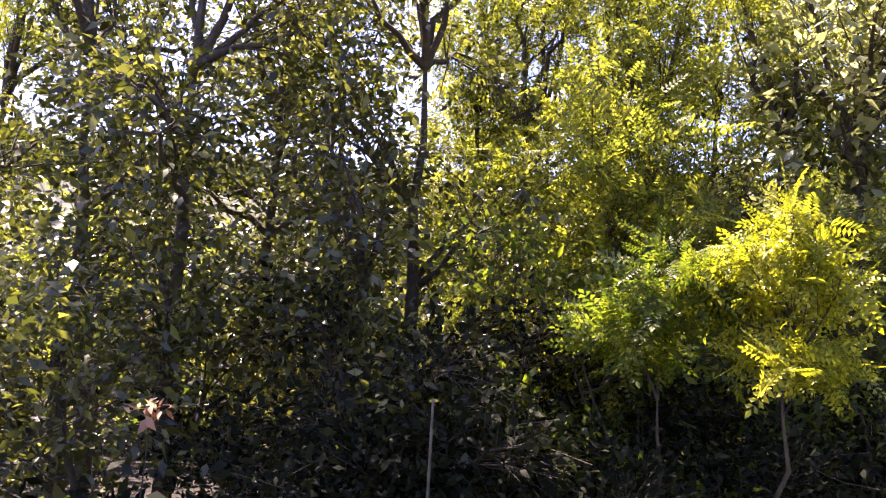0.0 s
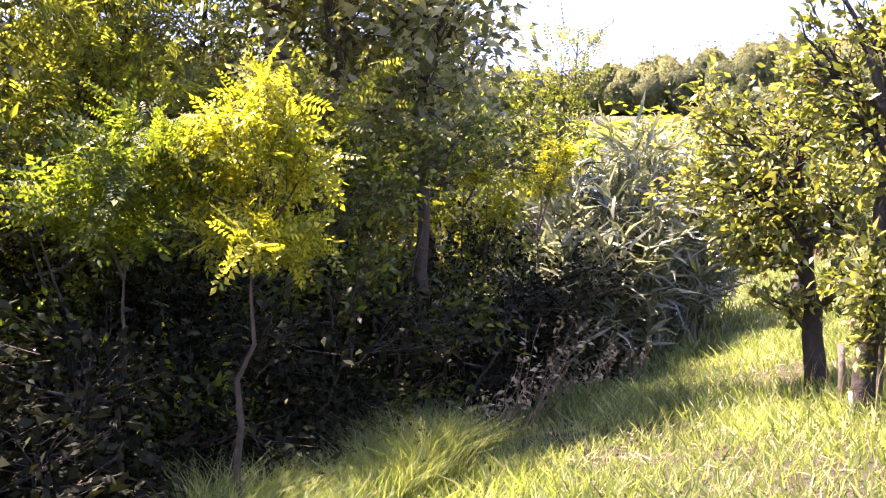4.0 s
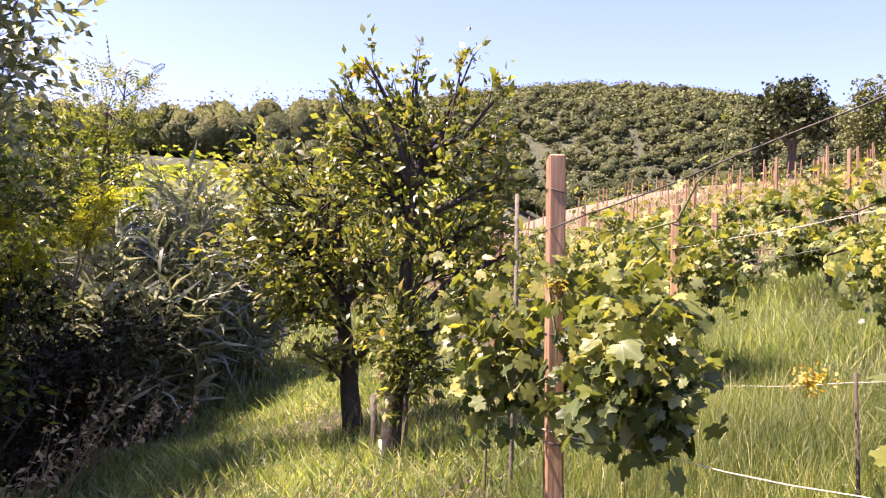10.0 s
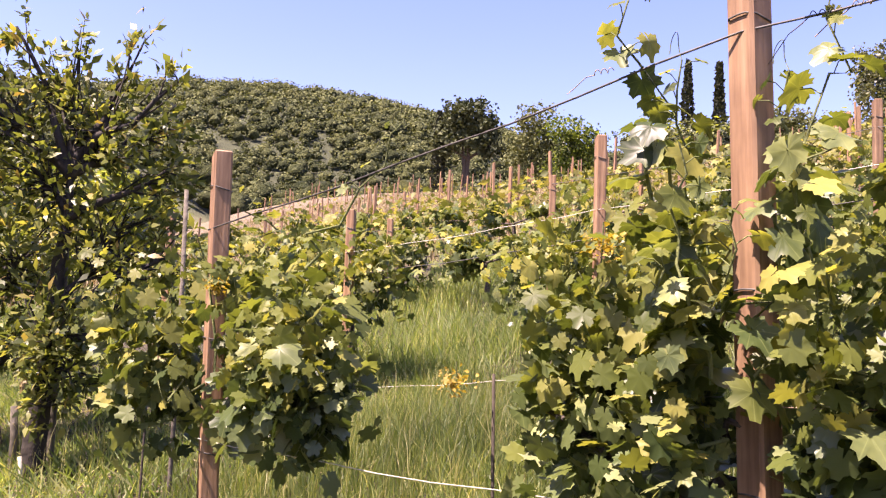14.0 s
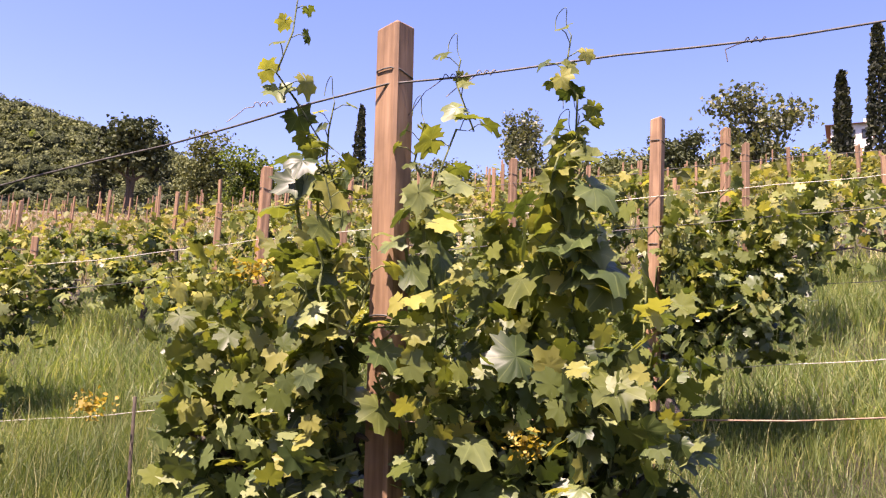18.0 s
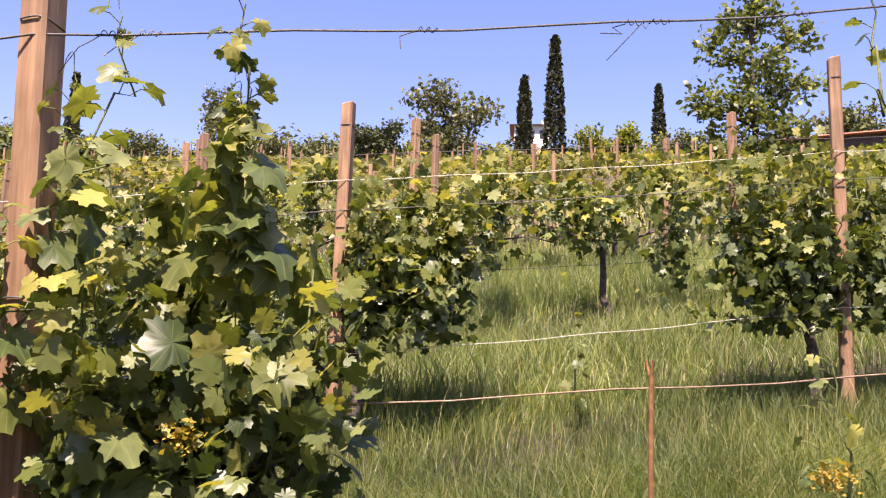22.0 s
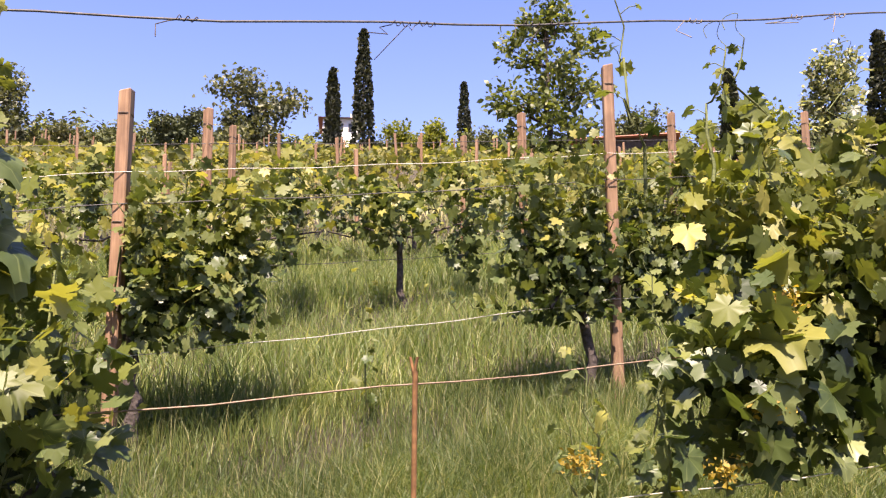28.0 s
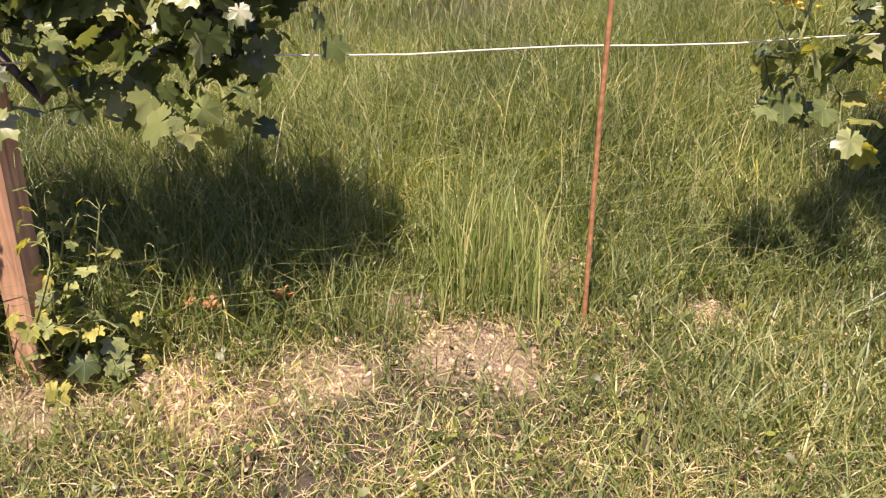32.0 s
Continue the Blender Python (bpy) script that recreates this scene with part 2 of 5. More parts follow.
M_rust = rusty("rusty iron", (0.12, 0.055, 0.022), (0.3, 0.15, 0.06), 0.85, 0.2)
M_wire = rusty("dull wire", (0.045, 0.042, 0.04), (0.13, 0.12, 0.11), 0.6, 0.3)
M_white = rusty("pale coated wire", (0.38, 0.36, 0.28), (0.58, 0.55, 0.45), 0.5, 0.0)
M_wall = rusty("white render", (0.62, 0.6, 0.56), (0.8, 0.78, 0.74), 0.9, 0.0)
M_roof = rusty("clay roof tiles", (0.34, 0.12, 0.065), (0.48, 0.2, 0.12), 0.85, 0.0)
M_tan = rusty("rust-stained wire", (0.16, 0.1, 0.06), (0.34, 0.25, 0.17), 0.6, 0.3)
M_clod = rusty("dry clod", (0.2, 0.145, 0.09), (0.4, 0.3, 0.2), 0.95, 0.0)
M_glass_dark = rusty("dark window glass", (0.02, 0.025, 0.03), (0.04, 0.045, 0.05), 0.15, 0.0)


def soil():
    m, nt, b = material("soil and turf", 0.95)
    fine = noise_of(nt, 14.0, 6.0, 0.7)
    # Soil among the grass, darkened to carry the shade between the blades.
    turf = ramp(nt, [(0.3, (0.055, 0.046, 0.024)), (0.7, (0.13, 0.105, 0.06))], fine)
    patchy = nt.nodes.new("ShaderNodeAttribute")
    patchy.attribute_name = "bare"
    earth = ramp(nt, [(0.3, (0.3, 0.215, 0.13)), (0.7, (0.58, 0.45, 0.29))], fine)
    nt.links.new(blend(nt, "MIX", patchy.outputs["Fac"], turf, earth), b.inputs["Base Color"])
    meadow = ramp(nt, [(0.3, (0.09, 0.115, 0.04)), (0.7, (0.16, 0.18, 0.07))], noise_of(nt, 0.2, 4.0))
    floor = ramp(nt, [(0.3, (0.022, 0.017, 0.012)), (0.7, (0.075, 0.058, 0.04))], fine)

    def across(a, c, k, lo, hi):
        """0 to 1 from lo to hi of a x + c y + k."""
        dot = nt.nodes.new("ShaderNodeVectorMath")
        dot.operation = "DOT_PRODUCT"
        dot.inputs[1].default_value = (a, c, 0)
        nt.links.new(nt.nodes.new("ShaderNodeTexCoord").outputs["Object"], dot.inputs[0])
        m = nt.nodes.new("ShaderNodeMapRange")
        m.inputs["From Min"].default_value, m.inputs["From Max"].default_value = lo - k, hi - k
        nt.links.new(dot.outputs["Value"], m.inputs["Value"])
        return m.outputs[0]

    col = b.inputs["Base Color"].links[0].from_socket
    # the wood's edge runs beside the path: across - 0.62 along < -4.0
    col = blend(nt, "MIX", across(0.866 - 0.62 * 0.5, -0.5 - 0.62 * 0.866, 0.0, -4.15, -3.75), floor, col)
    reach = nt.nodes.new("ShaderNodeVectorMath")
    reach.operation = "LENGTH"
    nt.links.new(nt.nodes.new("ShaderNodeTexCoord").outputs["Object"], reach.inputs[0])
    beyond = nt.nodes.new("ShaderNodeMapRange")
    beyond.inputs["From Min"].default_value, beyond.inputs["From Max"].default_value = 100.0, 112.0
    nt.links.new(reach.outputs["Value"], beyond.inputs["Value"])
    # Near-black green under the far woods: shade between crowns put into the ground.
    gap_shade = ramp(nt, [(0.3, (0.024, 0.03, 0.012)), (0.7, (0.05, 0.056, 0.024))], noise_of(nt, 0.5, 5.0))
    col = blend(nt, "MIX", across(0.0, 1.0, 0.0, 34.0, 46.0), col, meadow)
    nt.links.new(blend(nt, "MIX", beyond.outputs[0], col, gap_shade), b.inputs["Base Color"])
    bump(nt, b, noise_of(nt, 30.0, 8.0, 0.75), 1.0, 0.09)
    return m


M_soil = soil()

# ---- plan: s runs uphill across the vine rows, t along them ----
NS, DT, CX, CY = np.array([0.866, -0.5]), np.array([0.5, 0.866]), 0.27, 0.1


def soft(v, k):
    return k * np.logaddexp(0.0, np.asarray(v, float) / k)


def step(a, b, v):
    u = np.clip((v - a) / (b - a), 0, 1)
    return u * u * (3 - 2 * u)


SKYLINE = ([0, 40, 46, 52, 60, 66, 72, 77, 83, 90, 100, 112], [5, 5, 6, 9.6, 12.5, 13.5, 13.8, 13.6, 12.7, 11.2, 9.5, 8.0])


def height(x, y):
    """The ground: a level path, a vineyard slope on one side, a wooded ridge and a hill beyond."""
    x, y = np.asarray(x, float), np.asarray(y, float)
    dx, dy = x - CX, y - CY
    s, t = dx * NS[0] + dy * NS[1], dx * DT[0] + dy * DT[1]
    r = np.hypot(dx, dy) + 1e-6
    u = s - 0.32 * soft(t - 5, 2.0)
    up = 0.28 * (soft(u, 0.25) - 0.12 * soft(u - 15, 3.0) - 0.55 * soft(u - 52, 4.0) - 0.33 * soft(u - 80, 10.0))
    up = up + 0.07 * soft(-np.maximum(t, -12), 0.4) * step(0, 2, u)
    az = np.degrees(np.arctan2(dx, dy))
    up = up + 2.2 * step(22, 75, r) * step(58, 72, az) * (1 - step(74, 92, az))
    down = -0.14 * soft(-u - 2.0, 0.5) * (1 - step(5, 14, -u)) - 0.8 * step(5, 14, -u)
    ridge = 24.5 * step(45, 150, r) * step(-0.1, 0.3, t / r) * step(0.8, 0.55, s / r)
    hill = (1.6 + 380 * np.tan(np.radians(np.interp(az, *SKYLINE, left=5, right=6)))) * step(90, 380, r) * step(-60, -10, az)
    far = np.maximum(np.maximum(up, ridge), hill)
    lumps = 0.03 * np.sin(2.1 * x + 0.7) * np.cos(1.7 * y) + 0.015 * np.sin(5.3 * x) * np.sin(4.7 * y + 1)
    return 0.02 + far + np.where(far > up + 0.01, 0, down) + lumps


def st(s, t):
    return CX + s * NS[0] + t * DT[0], CY + s * NS[1] + t * DT[1]


def ground_z(x, y):
    return float(height(x, y))


# bare patches on the headland: across, along, reach across, reach along
BARE = [(1.78, 0.52, 0.1, 0.2), (1.76, 0.22, 0.09, 0.2), (1.8, -0.02, 0.07, 0.12), (1.78, -0.4, 0.1, 0.16), (1.96, -0.24, 0.06, 0.1), (2.05, -0.62, 0.07, 0.08), (1.85, -0.95, 0.06, 0.08)]


def bare(s, t):
    """How bare the soil lies, 0 to 1."""
    s, t = np.asarray(s, float), np.asarray(t, float)
    w = 1 + 0.35 * np.sin(23 * s + 9 * t) + 0.3 * np.sin(17 * t - 13 * s)
    return np.clip(np.max([1.5 * w - ((s - a) / p) ** 2 - ((t - b) / q) ** 2 for a, b, p, q in BARE], axis=0), 0, 1)


# ---- mesh helpers ----


def mesh_of(name, verts, faces, mats, smooth=False, index=None):
    me = bpy.data.meshes.new(name)
    verts = np.asarray(verts, np.float32)
    if isinstance(faces, np.ndarray):
        n, k = faces.shape
        me.vertices.add(len(verts))
        me.vertices.foreach_set("co", verts.ravel())
        me.loops.add(n * k)
        me.loops.foreach_set("vertex_index", faces.astype(np.int32).ravel())
        me.polygons.add(n)
        me.polygons.foreach_set("loop_start", np.arange(n, dtype=np.int32) * k)
        me.polygons.foreach_set("loop_total", np.full(n, k, np.int32))
        me.update(calc_edges=True)
    else:
        me.from_pydata([tuple(v) for v in verts.tolist()], [], faces)
    for m in mats if isinstance(mats, (list, tuple)) else [mats]:
        me.materials.append(m)
    if index is not None:
        me.polygons.foreach_set("material_index", np.asarray(index, np.int32))
    if smooth:
        me.polygons.foreach_set("use_smooth", np.ones(len(me.polygons), bool))
    return me


def thing(name, place, label, category, group="", kind=""):
    ob = new(name)
    ob.location = place
    ob.empty_display_size = 0.1
    return tagged(ob, label, category, group, kind)


def put(name, me, parent=None, label="", kind=""):
    """A mesh given in world metres (or local, if it has a parent at its own place) as one part."""
    ob = new(name, me)
    ob.parent = parent
    return tagged(ob, label, "", "", kind)


class Soup:
    """Collects tubes and other faces into one mesh."""

    def __init__(self):
        self.v, self.f, self.n = [], [], 0

    def tube(self, pts, radii, sides=6):
        pts = np.asarray(pts, float)
        radii = np.broadcast_to(radii, (len(pts),))
        tang = np.gradient(pts, axis=0)
        tang /= np.linalg.norm(tang, axis=1, keepdims=True) + 1e-9
        ref = np.where(np.abs(tang[:, 2:3]) > 0.9, np.array([[1.0, 0, 0]]), np.array([[0, 0, 1.0]]))
        a = np.cross(tang, ref)
        a /= np.linalg.norm(a, axis=1, keepdims=True) + 1e-9
        b = np.cross(tang, a)
        ang = np.linspace(0, 2 * np.pi, sides, endpoint=False)
        ring = pts[:, None] + radii[:, None, None] * (np.cos(ang)[None, :, None] * a[:, None] + np.sin(ang)[None, :, None] * b[:, None])
        self.v.append(ring.reshape(-1, 3))
        i = np.arange(len(pts) - 1)[:, None] * sides + np.arange(sides)[None]
        j = np.arange(len(pts) - 1)[:, None] * sides + (np.arange(sides)[None] + 1) % sides
        self.f.append((np.stack([i, j, j + sides, i + sides], -1).reshape(-1, 4)) + self.n)
        self.n += len(pts) * sides
        return self

    def mesh(self, name, mat, smooth=True):
        return mesh_of(name, np.concatenate(self.v), np.concatenate(self.f), mat, smooth)


def bend(a, b, wobble, n=7):
    """A crooked line from a to b."""
    a, b = np.asarray(a, float), np.asarray(b, float)
    k = np.linspace(0, 1, n)[:, None]
    off = rng.normal(0, wobble, (n, 3)) * np.sin(np.pi * k)
    return a + (b - a) * k + off


def leaf_template(kind):
    """Flat leaf outlines in a unit frame: x across, y along, z up; triangles."""
    if kind == "grape":
        lobes = ((0.0, 1.0, 0.6), (0.98, 0.9, 0.58), (1.9, 0.74, 0.62), (2.65, 0.58, 0.56))
        th = np.linspace(-2.95, 2.95, 35)
        r = np.max([size * (1 - 0.45 * np.clip(np.abs(np.abs(th) - at) / w, 0, 1.2) ** 1.2) for at, size, w in lobes], axis=0)
        r *= 1 + 0.075 * np.where(np.arange(35) % 2, -1, 1)
        x, y = 0.74 * r * np.sin(th), 0.74 * r * np.cos(th)
        z = 0.16 * np.abs(x) - 0.34 * (x * x + 0.8 * y * y)
        v = [(0, 0.0, 0.0)] + list(zip(x, y, z))
        f = [(0, 2 + i, 1 + i) for i in range(34)]
    elif kind == "oval":
        v = [(0, 0, 0), (0.27, 0.3, 0.05), (0.24, 0.65, 0.05), (0, 1, -0.06), (-0.24, 0.65, 0.05), (-0.27, 0.3, 0.05)]
        f = [(0, 1, 5), (1, 2, 4), (1, 4, 5), (2, 3, 4)]
    elif kind == "blade":
        v = [(-0.036, 0, 0), (0.036, 0, 0), (-0.042, 0.5, 0.07), (0.042, 0.5, 0.07), (0, 1, -0.26)]
        f = [(0, 1, 3), (0, 3, 2), (2, 3, 4)]
    elif kind == "pinnate":
        v, f = [], []
        for k in range(6):
            y = 0.12 + 0.15 * k
            for sgn in (-1, 1):
                i = len(v)
                L = 0.26 * (1.0 - 0.07 * k)
                v += [(0, y, 0), (sgn * L * 0.5, y + 0.02, 0.02), (sgn * L, y + 0.09, -0.03), (sgn * L * 0.45, y + 0.13, 0.01)]
                f += [(i, i + 1, i + 2), (i, i + 2, i + 3)]
        i = len(v)
        v += [(0, 0.97, 0), (0.06, 1.07, 0), (0, 1.2, -0.03), (-0.06, 1.07, 0)]
        f += [(i, i + 1, i + 2), (i, i + 2, i + 3)]
    elif kind == "straw":
        v = [(-0.025, 0, 0), (0.025, 0, 0), (0.02, 0.5, 0.04), (0, 1, 0)]
        f = [(0, 1, 2), (0, 2, 3)]
    elif kind == "lance":
        v = [(0, 0, 0), (0.23, 0.42, 0.06), (0, 1, -0.05), (-0.23, 0.42, 0.06)]
        f = [(0, 1, 3), (1, 2, 3)]
    elif kind == "vine_far":
        v = [(0, 0, 0), (0.2, -0.24, 0), (0.5, -0.1, -0.1), (0.36, 0.12, 0.02), (0.58, 0.42, -0.12), (0.2, 0.4, 0.03), (0, 0.8, -0.2), (-0.2, 0.4, 0.03), (-0.58, 0.42, -0.12), (-0.36, 0.12, 0.02), (-0.5, -0.1, -0.1), (-0.2, -0.24, 0)]
        f = [(0, i, i + 1) for i in range(1, 11)]
    elif kind == "clump":
        v = [(-0.5, 0, 0), (0.45, 0.1, 0.15), (0.2, 0.8, -0.1), (-0.35, 0.7, 0.2)]
        f = [(0, 1, 2), (0, 2, 3)]
    return np.array(v, float), np.array(f, int)


LEAF = {k: leaf_template(k) for k in ("grape", "oval", "lance", "straw", "vine_far", "blade", "pinnate", "clump")}


def leaves(name, kind, places, size, mat, up=0.5, out=None, droop=0.0, spread=0.35, along=None):
    """One mesh of many leaves at the places, turned every way but leaning to the sky."""
    tv, tf = LEAF[kind]
    places = np.asarray(places, float)
    n = len(places)
    nor = rng.normal(0, 1, (n, 3))
    nor /= np.linalg.norm(nor, axis=1, keepdims=True)
    nor = nor * (1 - up) + np.array([0, 0, up])
    if out is not None:
        nor += out
    nor /= np.linalg.norm(nor, axis=1, keepdims=True) + 1e-9
    axis = rng.normal(0, 1, (n, 3)) if along is None else along + rng.normal(0, 0.35, (n, 3))
    axis[:, 2] -= droop
    axis -= nor * (axis * nor).sum(1, keepdims=True)
    axis /= np.linalg.norm(axis, axis=1, keepdims=True) + 1e-9
    side = np.cross(axis, nor)
    sz = (size * np.exp(np.clip(rng.normal(0, spread, n), -2 * spread, 1.5 * spread)))[:, None, None]
    v = places[:, None] + sz * (tv[None, :, :1] * side[:, None] + tv[None, :, 1:2] * axis[:, None] + tv[None, :, 2:] * nor[:, None])
    f = tf[None] + (np.arange(n) * len(tv))[:, None, None]
    return mesh_of(name, v.reshape(-1, 3), f.reshape(-1, 3), mat)


def in_blob(n, centre, radii, hollow=0.55):
    """Places inside an uneven ellipsoid, more of them near its skin."""
    d = rng.normal(0, 1, (n, 3))
    d /= np.linalg.norm(d, axis=1, keepdims=True)
    k = (hollow + (1 - hollow) * rng.random(n)) * (1 + 0.18 * np.sin(5 * d[:, 0] + 3 * d[:, 2]) + 0.12 * np.sin(9 * d[:, 1] + 2))
    return np.asarray(centre) + d * k[:, None] * np.asarray(radii)


def tree(name, base, blobs, kind, size, count, mat, label, category="tree", trunk=0.08, bark_mat=None, sprays=26, group="", up=0.4, droop=0.2, stems=1, fill=0.3):
    """A tree: trunk, limbs to every clump of the crown, twigs, and leaves gathered along the twigs."""
    x, y = base
    z = ground_z(x, y) - 0.05
    ob = thing(name, (x, y, z), label, category, group)
    twig = Soup()
    o = np.array([x, y, z])
    tops = max(b[0][2] + 0.3 * b[1][2] for b in blobs)
    mean = np.mean([b[0] for b in blobs], axis=0)
    stem_parts = []
    for k in range(stems):
        foot = o + np.array([*rng.normal(0, 0.12 * (stems > 1), 2), 0])
        head_pt = np.array([0.5 * (mean[0] + x), 0.5 * (mean[1] + y), z + (tops - z) * 0.75]) + np.array([*rng.normal(0, 0.25 * (stems > 1), 2), 0])
        line = bend(foot, head_pt, 0.006 * (tops - z), 9)
        wood = Soup()
        stem_parts.append(wood)
        wood.tube(line - o, trunk * np.array([1.15, 1.0, 0.92, 0.84, 0.72, 0.58, 0.42, 0.26, 0.1]), 9)
    places, dirs = [], []
    total = sum(np.prod(b[1]) ** (2 / 3) for b in blobs)
    for c, rad in blobs:
        c, rad = np.asarray(c, float), np.asarray(rad, float)
        start = line[min(8, max(2, int(8 * np.clip((c[2] - rad[2] * 0.6 - z) / max(0.3, tops - z) / 0.75, 0.2, 0.95))))]
        limb = bend(start, c, 0.04 * np.linalg.norm(c - start), 6)
        put("limb", Soup().tube(limb - o, np.linspace(trunk * 0.5, trunk * 0.12, 6), 6).mesh("limb", bark_mat or M_bark), ob)
        share = np.prod(rad) ** (2 / 3) / total
        m = max(4, int(sprays * len(blobs) * share))
        ends = in_blob(m, c, rad, 0.6)
        for e in ends:
            p0 = limb[rng.integers(2, 6)]
            tw = bend(p0, e, 0.06 * np.linalg.norm(e - p0), 3)
            twig.tube(tw - o, np.linspace(trunk * 0.1 + 0.002, 0.002, 3), 3)
            q = max(3, int(count * share / m))
            w = 0.35 + 0.7 * rng.random(q) ** 0.7
            seat = p0 + (e - p0) * w[:, None] + np.clip(rng.normal(0, 1, (q, 3)), -1.7, 1.7) * 0.15 * min(rad.mean(), 2.2 * rad.min())
            places.append(seat)
            dirs.append(np.repeat(((e - p0) / (np.linalg.norm(e - p0) + 1e-6))[None], q, 0))
        q = int(count * share * fill)
        places.append(in_blob(q, c, rad, 0.45))
        dirs.append(places[-1] - c)
    places, dirs = np.concatenate(places), np.concatenate(dirs)
    for wood in stem_parts:
        put("trunk", wood.mesh("trunk", bark_mat or M_bark), ob)
    put("twig", twig.mesh("twig", bark_mat or M_bark), ob, kind="stuff")
    put("crown", leaves("crown", kind, places - o, size, mat, up=up, droop=droop, along=dirs), ob)
    return ob


# ---- ground ----
rad = np.concatenate([np.linspace(0, 3, 91)[:-1], np.linspace(3, 14, 56)[:-1], 14 * (1500 / 14) ** np.linspace(0, 1, 110)])
ang = np.linspace(0, 2 * np.pi, 361)[:-1]
gx = CX + rad[:, None] * np.sin(ang)[None]
gy = CY + rad[:, None] * np.cos(ang)[None]
gv = np.stack([gx, gy, height(gx, gy)], -1).reshape(-1, 3)
i = np.arange(len(rad) - 1)[:, None] * 360 + np.arange(360)[None]
j = np.arange(len(rad) - 1)[:, None] * 360 + (np.arange(360)[None] + 1) % 360
gf = np.stack([i, j, j + 360, i + 360], -1).reshape(-1, 4)
ground_mesh = mesh_of("ground", gv, gf, M_soil, True)
layer = ground_mesh.attributes.new("bare", "FLOAT", "POINT")
gs, gt = (gv[:, 0] - CX) * NS[0] + (gv[:, 1] - CY) * NS[1], (gv[:, 0] - CX) * DT[0] + (gv[:, 1] - CY) * DT[1]
layer.data.foreach_set("value", np.maximum(bare(gs, gt), 0.25 * step(9, 13, gs) * step(0, 6, gt)).astype(np.float32))
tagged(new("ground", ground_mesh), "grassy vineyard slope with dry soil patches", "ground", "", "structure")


# ---- vineyard ----
def post_mesh(h, w):
    bm = bmesh.new()
    bmesh.ops.create_cube(bm, size=1.0, matrix=Matrix.Translation((0, 0, h / 2 - 0.15)) @ Matrix.Diagonal((w, w * 0.95, h + 0.3, 1)))
    bmesh.ops.bevel(bm, geom=[e for e in bm.edges], offset=w * 0.1, segments=1, affect="EDGES")
    for v in bm.verts:
        if v.co.z > h - 0.05:
            v.co.z -= 0.012 * (v.co.x / w + 0.4)
    me = bpy.data.meshes.new("post")
    bm.to_mesh(me)
    bm.free()
    me.materials.append(M_timber)
    return me


def vine_post(s, t, top, w=0.062, lean=0.0, turn=0.0):
    """A post that ends at that height over the level; lean: metres along the row for each metre up."""
    x, y = st(s, t)
    z = ground_z(x, y)
    h = top - z
    ob = thing("vineyard_post", (x, y, z), "square sawn timber vineyard post with wire ties", "post", "vineyard posts")
    up = Vector((lean * DT[0], lean * DT[1], 1.0))
    ob.rotation_mode = "QUATERNION"
    ob.rotation_quaternion = Vector((0, 0, 1)).rotation_difference(up) @ Euler((0, 0, radians(turn))).to_quaternion()
    wood = put("timber", post_mesh(h, w), ob)
    for zz in (h - 0.13, h * 0.62, h * 0.4):
        loop = Soup()
        a = np.linspace(0, 2 * np.pi, 13)
        q = w * 0.53 / np.maximum(np.abs(np.cos(a)), np.abs(np.sin(a)))
        loop.tube(np.stack([q * np.cos(a), q * np.sin(a), zz + 0.01 * np.sin(a)], -1), 0.0022, 5)
        put("wire_tie", loop.mesh("tie", M_wire), wood, "twisted wire tie")
    return ob


# across, along at the foot, top over the level, width, lean, turn
W = 0.06
POSTS = [(1.88, 2.37, 2.15, 0.064, 0.026, 30), (1.88, 0.62, 2.41, 0.072, 0.03, 35), (1.9, -2.3, 2.42, W, 0, 5), (1.88, -4.9, 2.5, W, 0, 5),
         (4.2, 2.14, 2.65, W, 0.005, 10), (4.2, 0.065, 2.875, W, -0.009, 38), (4.2, -2.545, 3.285, W, 0.007, 42), (4.2, -5.2, 3.2, W, 0, 0), (4.2, 3.94, 2.33, W, 0.01, 0), (4.2, 5.9, 2.4, W, 0, 0),
         (6.4, 5.45, 2.6, W, 0.01, 0), (6.4, 3.66, 2.9, W, 0, 0), (6.4, 2.54, 2.95, W, -0.02, 0), (6.4, 1.13, 3.25, W, 0.01, 0), (6.4, -0.44, 3.46, W, 0, 0),
         (6.4, -3.0, 3.66, W, 0.01, 0), (6.4, -4.46, 3.8, W, 0, 0), (6.4, -5.96, 3.95, W, 0, 0), (8.6, -0.8, 3.95, W, 0, 0), (8.6, -3.28, 4.05, W, 0, 0)]
for p in POSTS:
    vine_post(*p)


def hung(place, facing, size):
    """A leaf's pose: its face that way, its tip hanging down."""
    n = Vector(facing).normalized()
    tip = Vector((*rng.normal(0, 0.55, 2), -0.75 + rng.normal(0, 0.35)))
    tip = (tip - n * tip.dot(n)).normalized()
    m = Matrix((tip.cross(n), tip, n)).transposed().to_4x4()
    return Matrix.Translation(Vector(place)) @ m @ Matrix.Diagonal((size, size, size, 1))


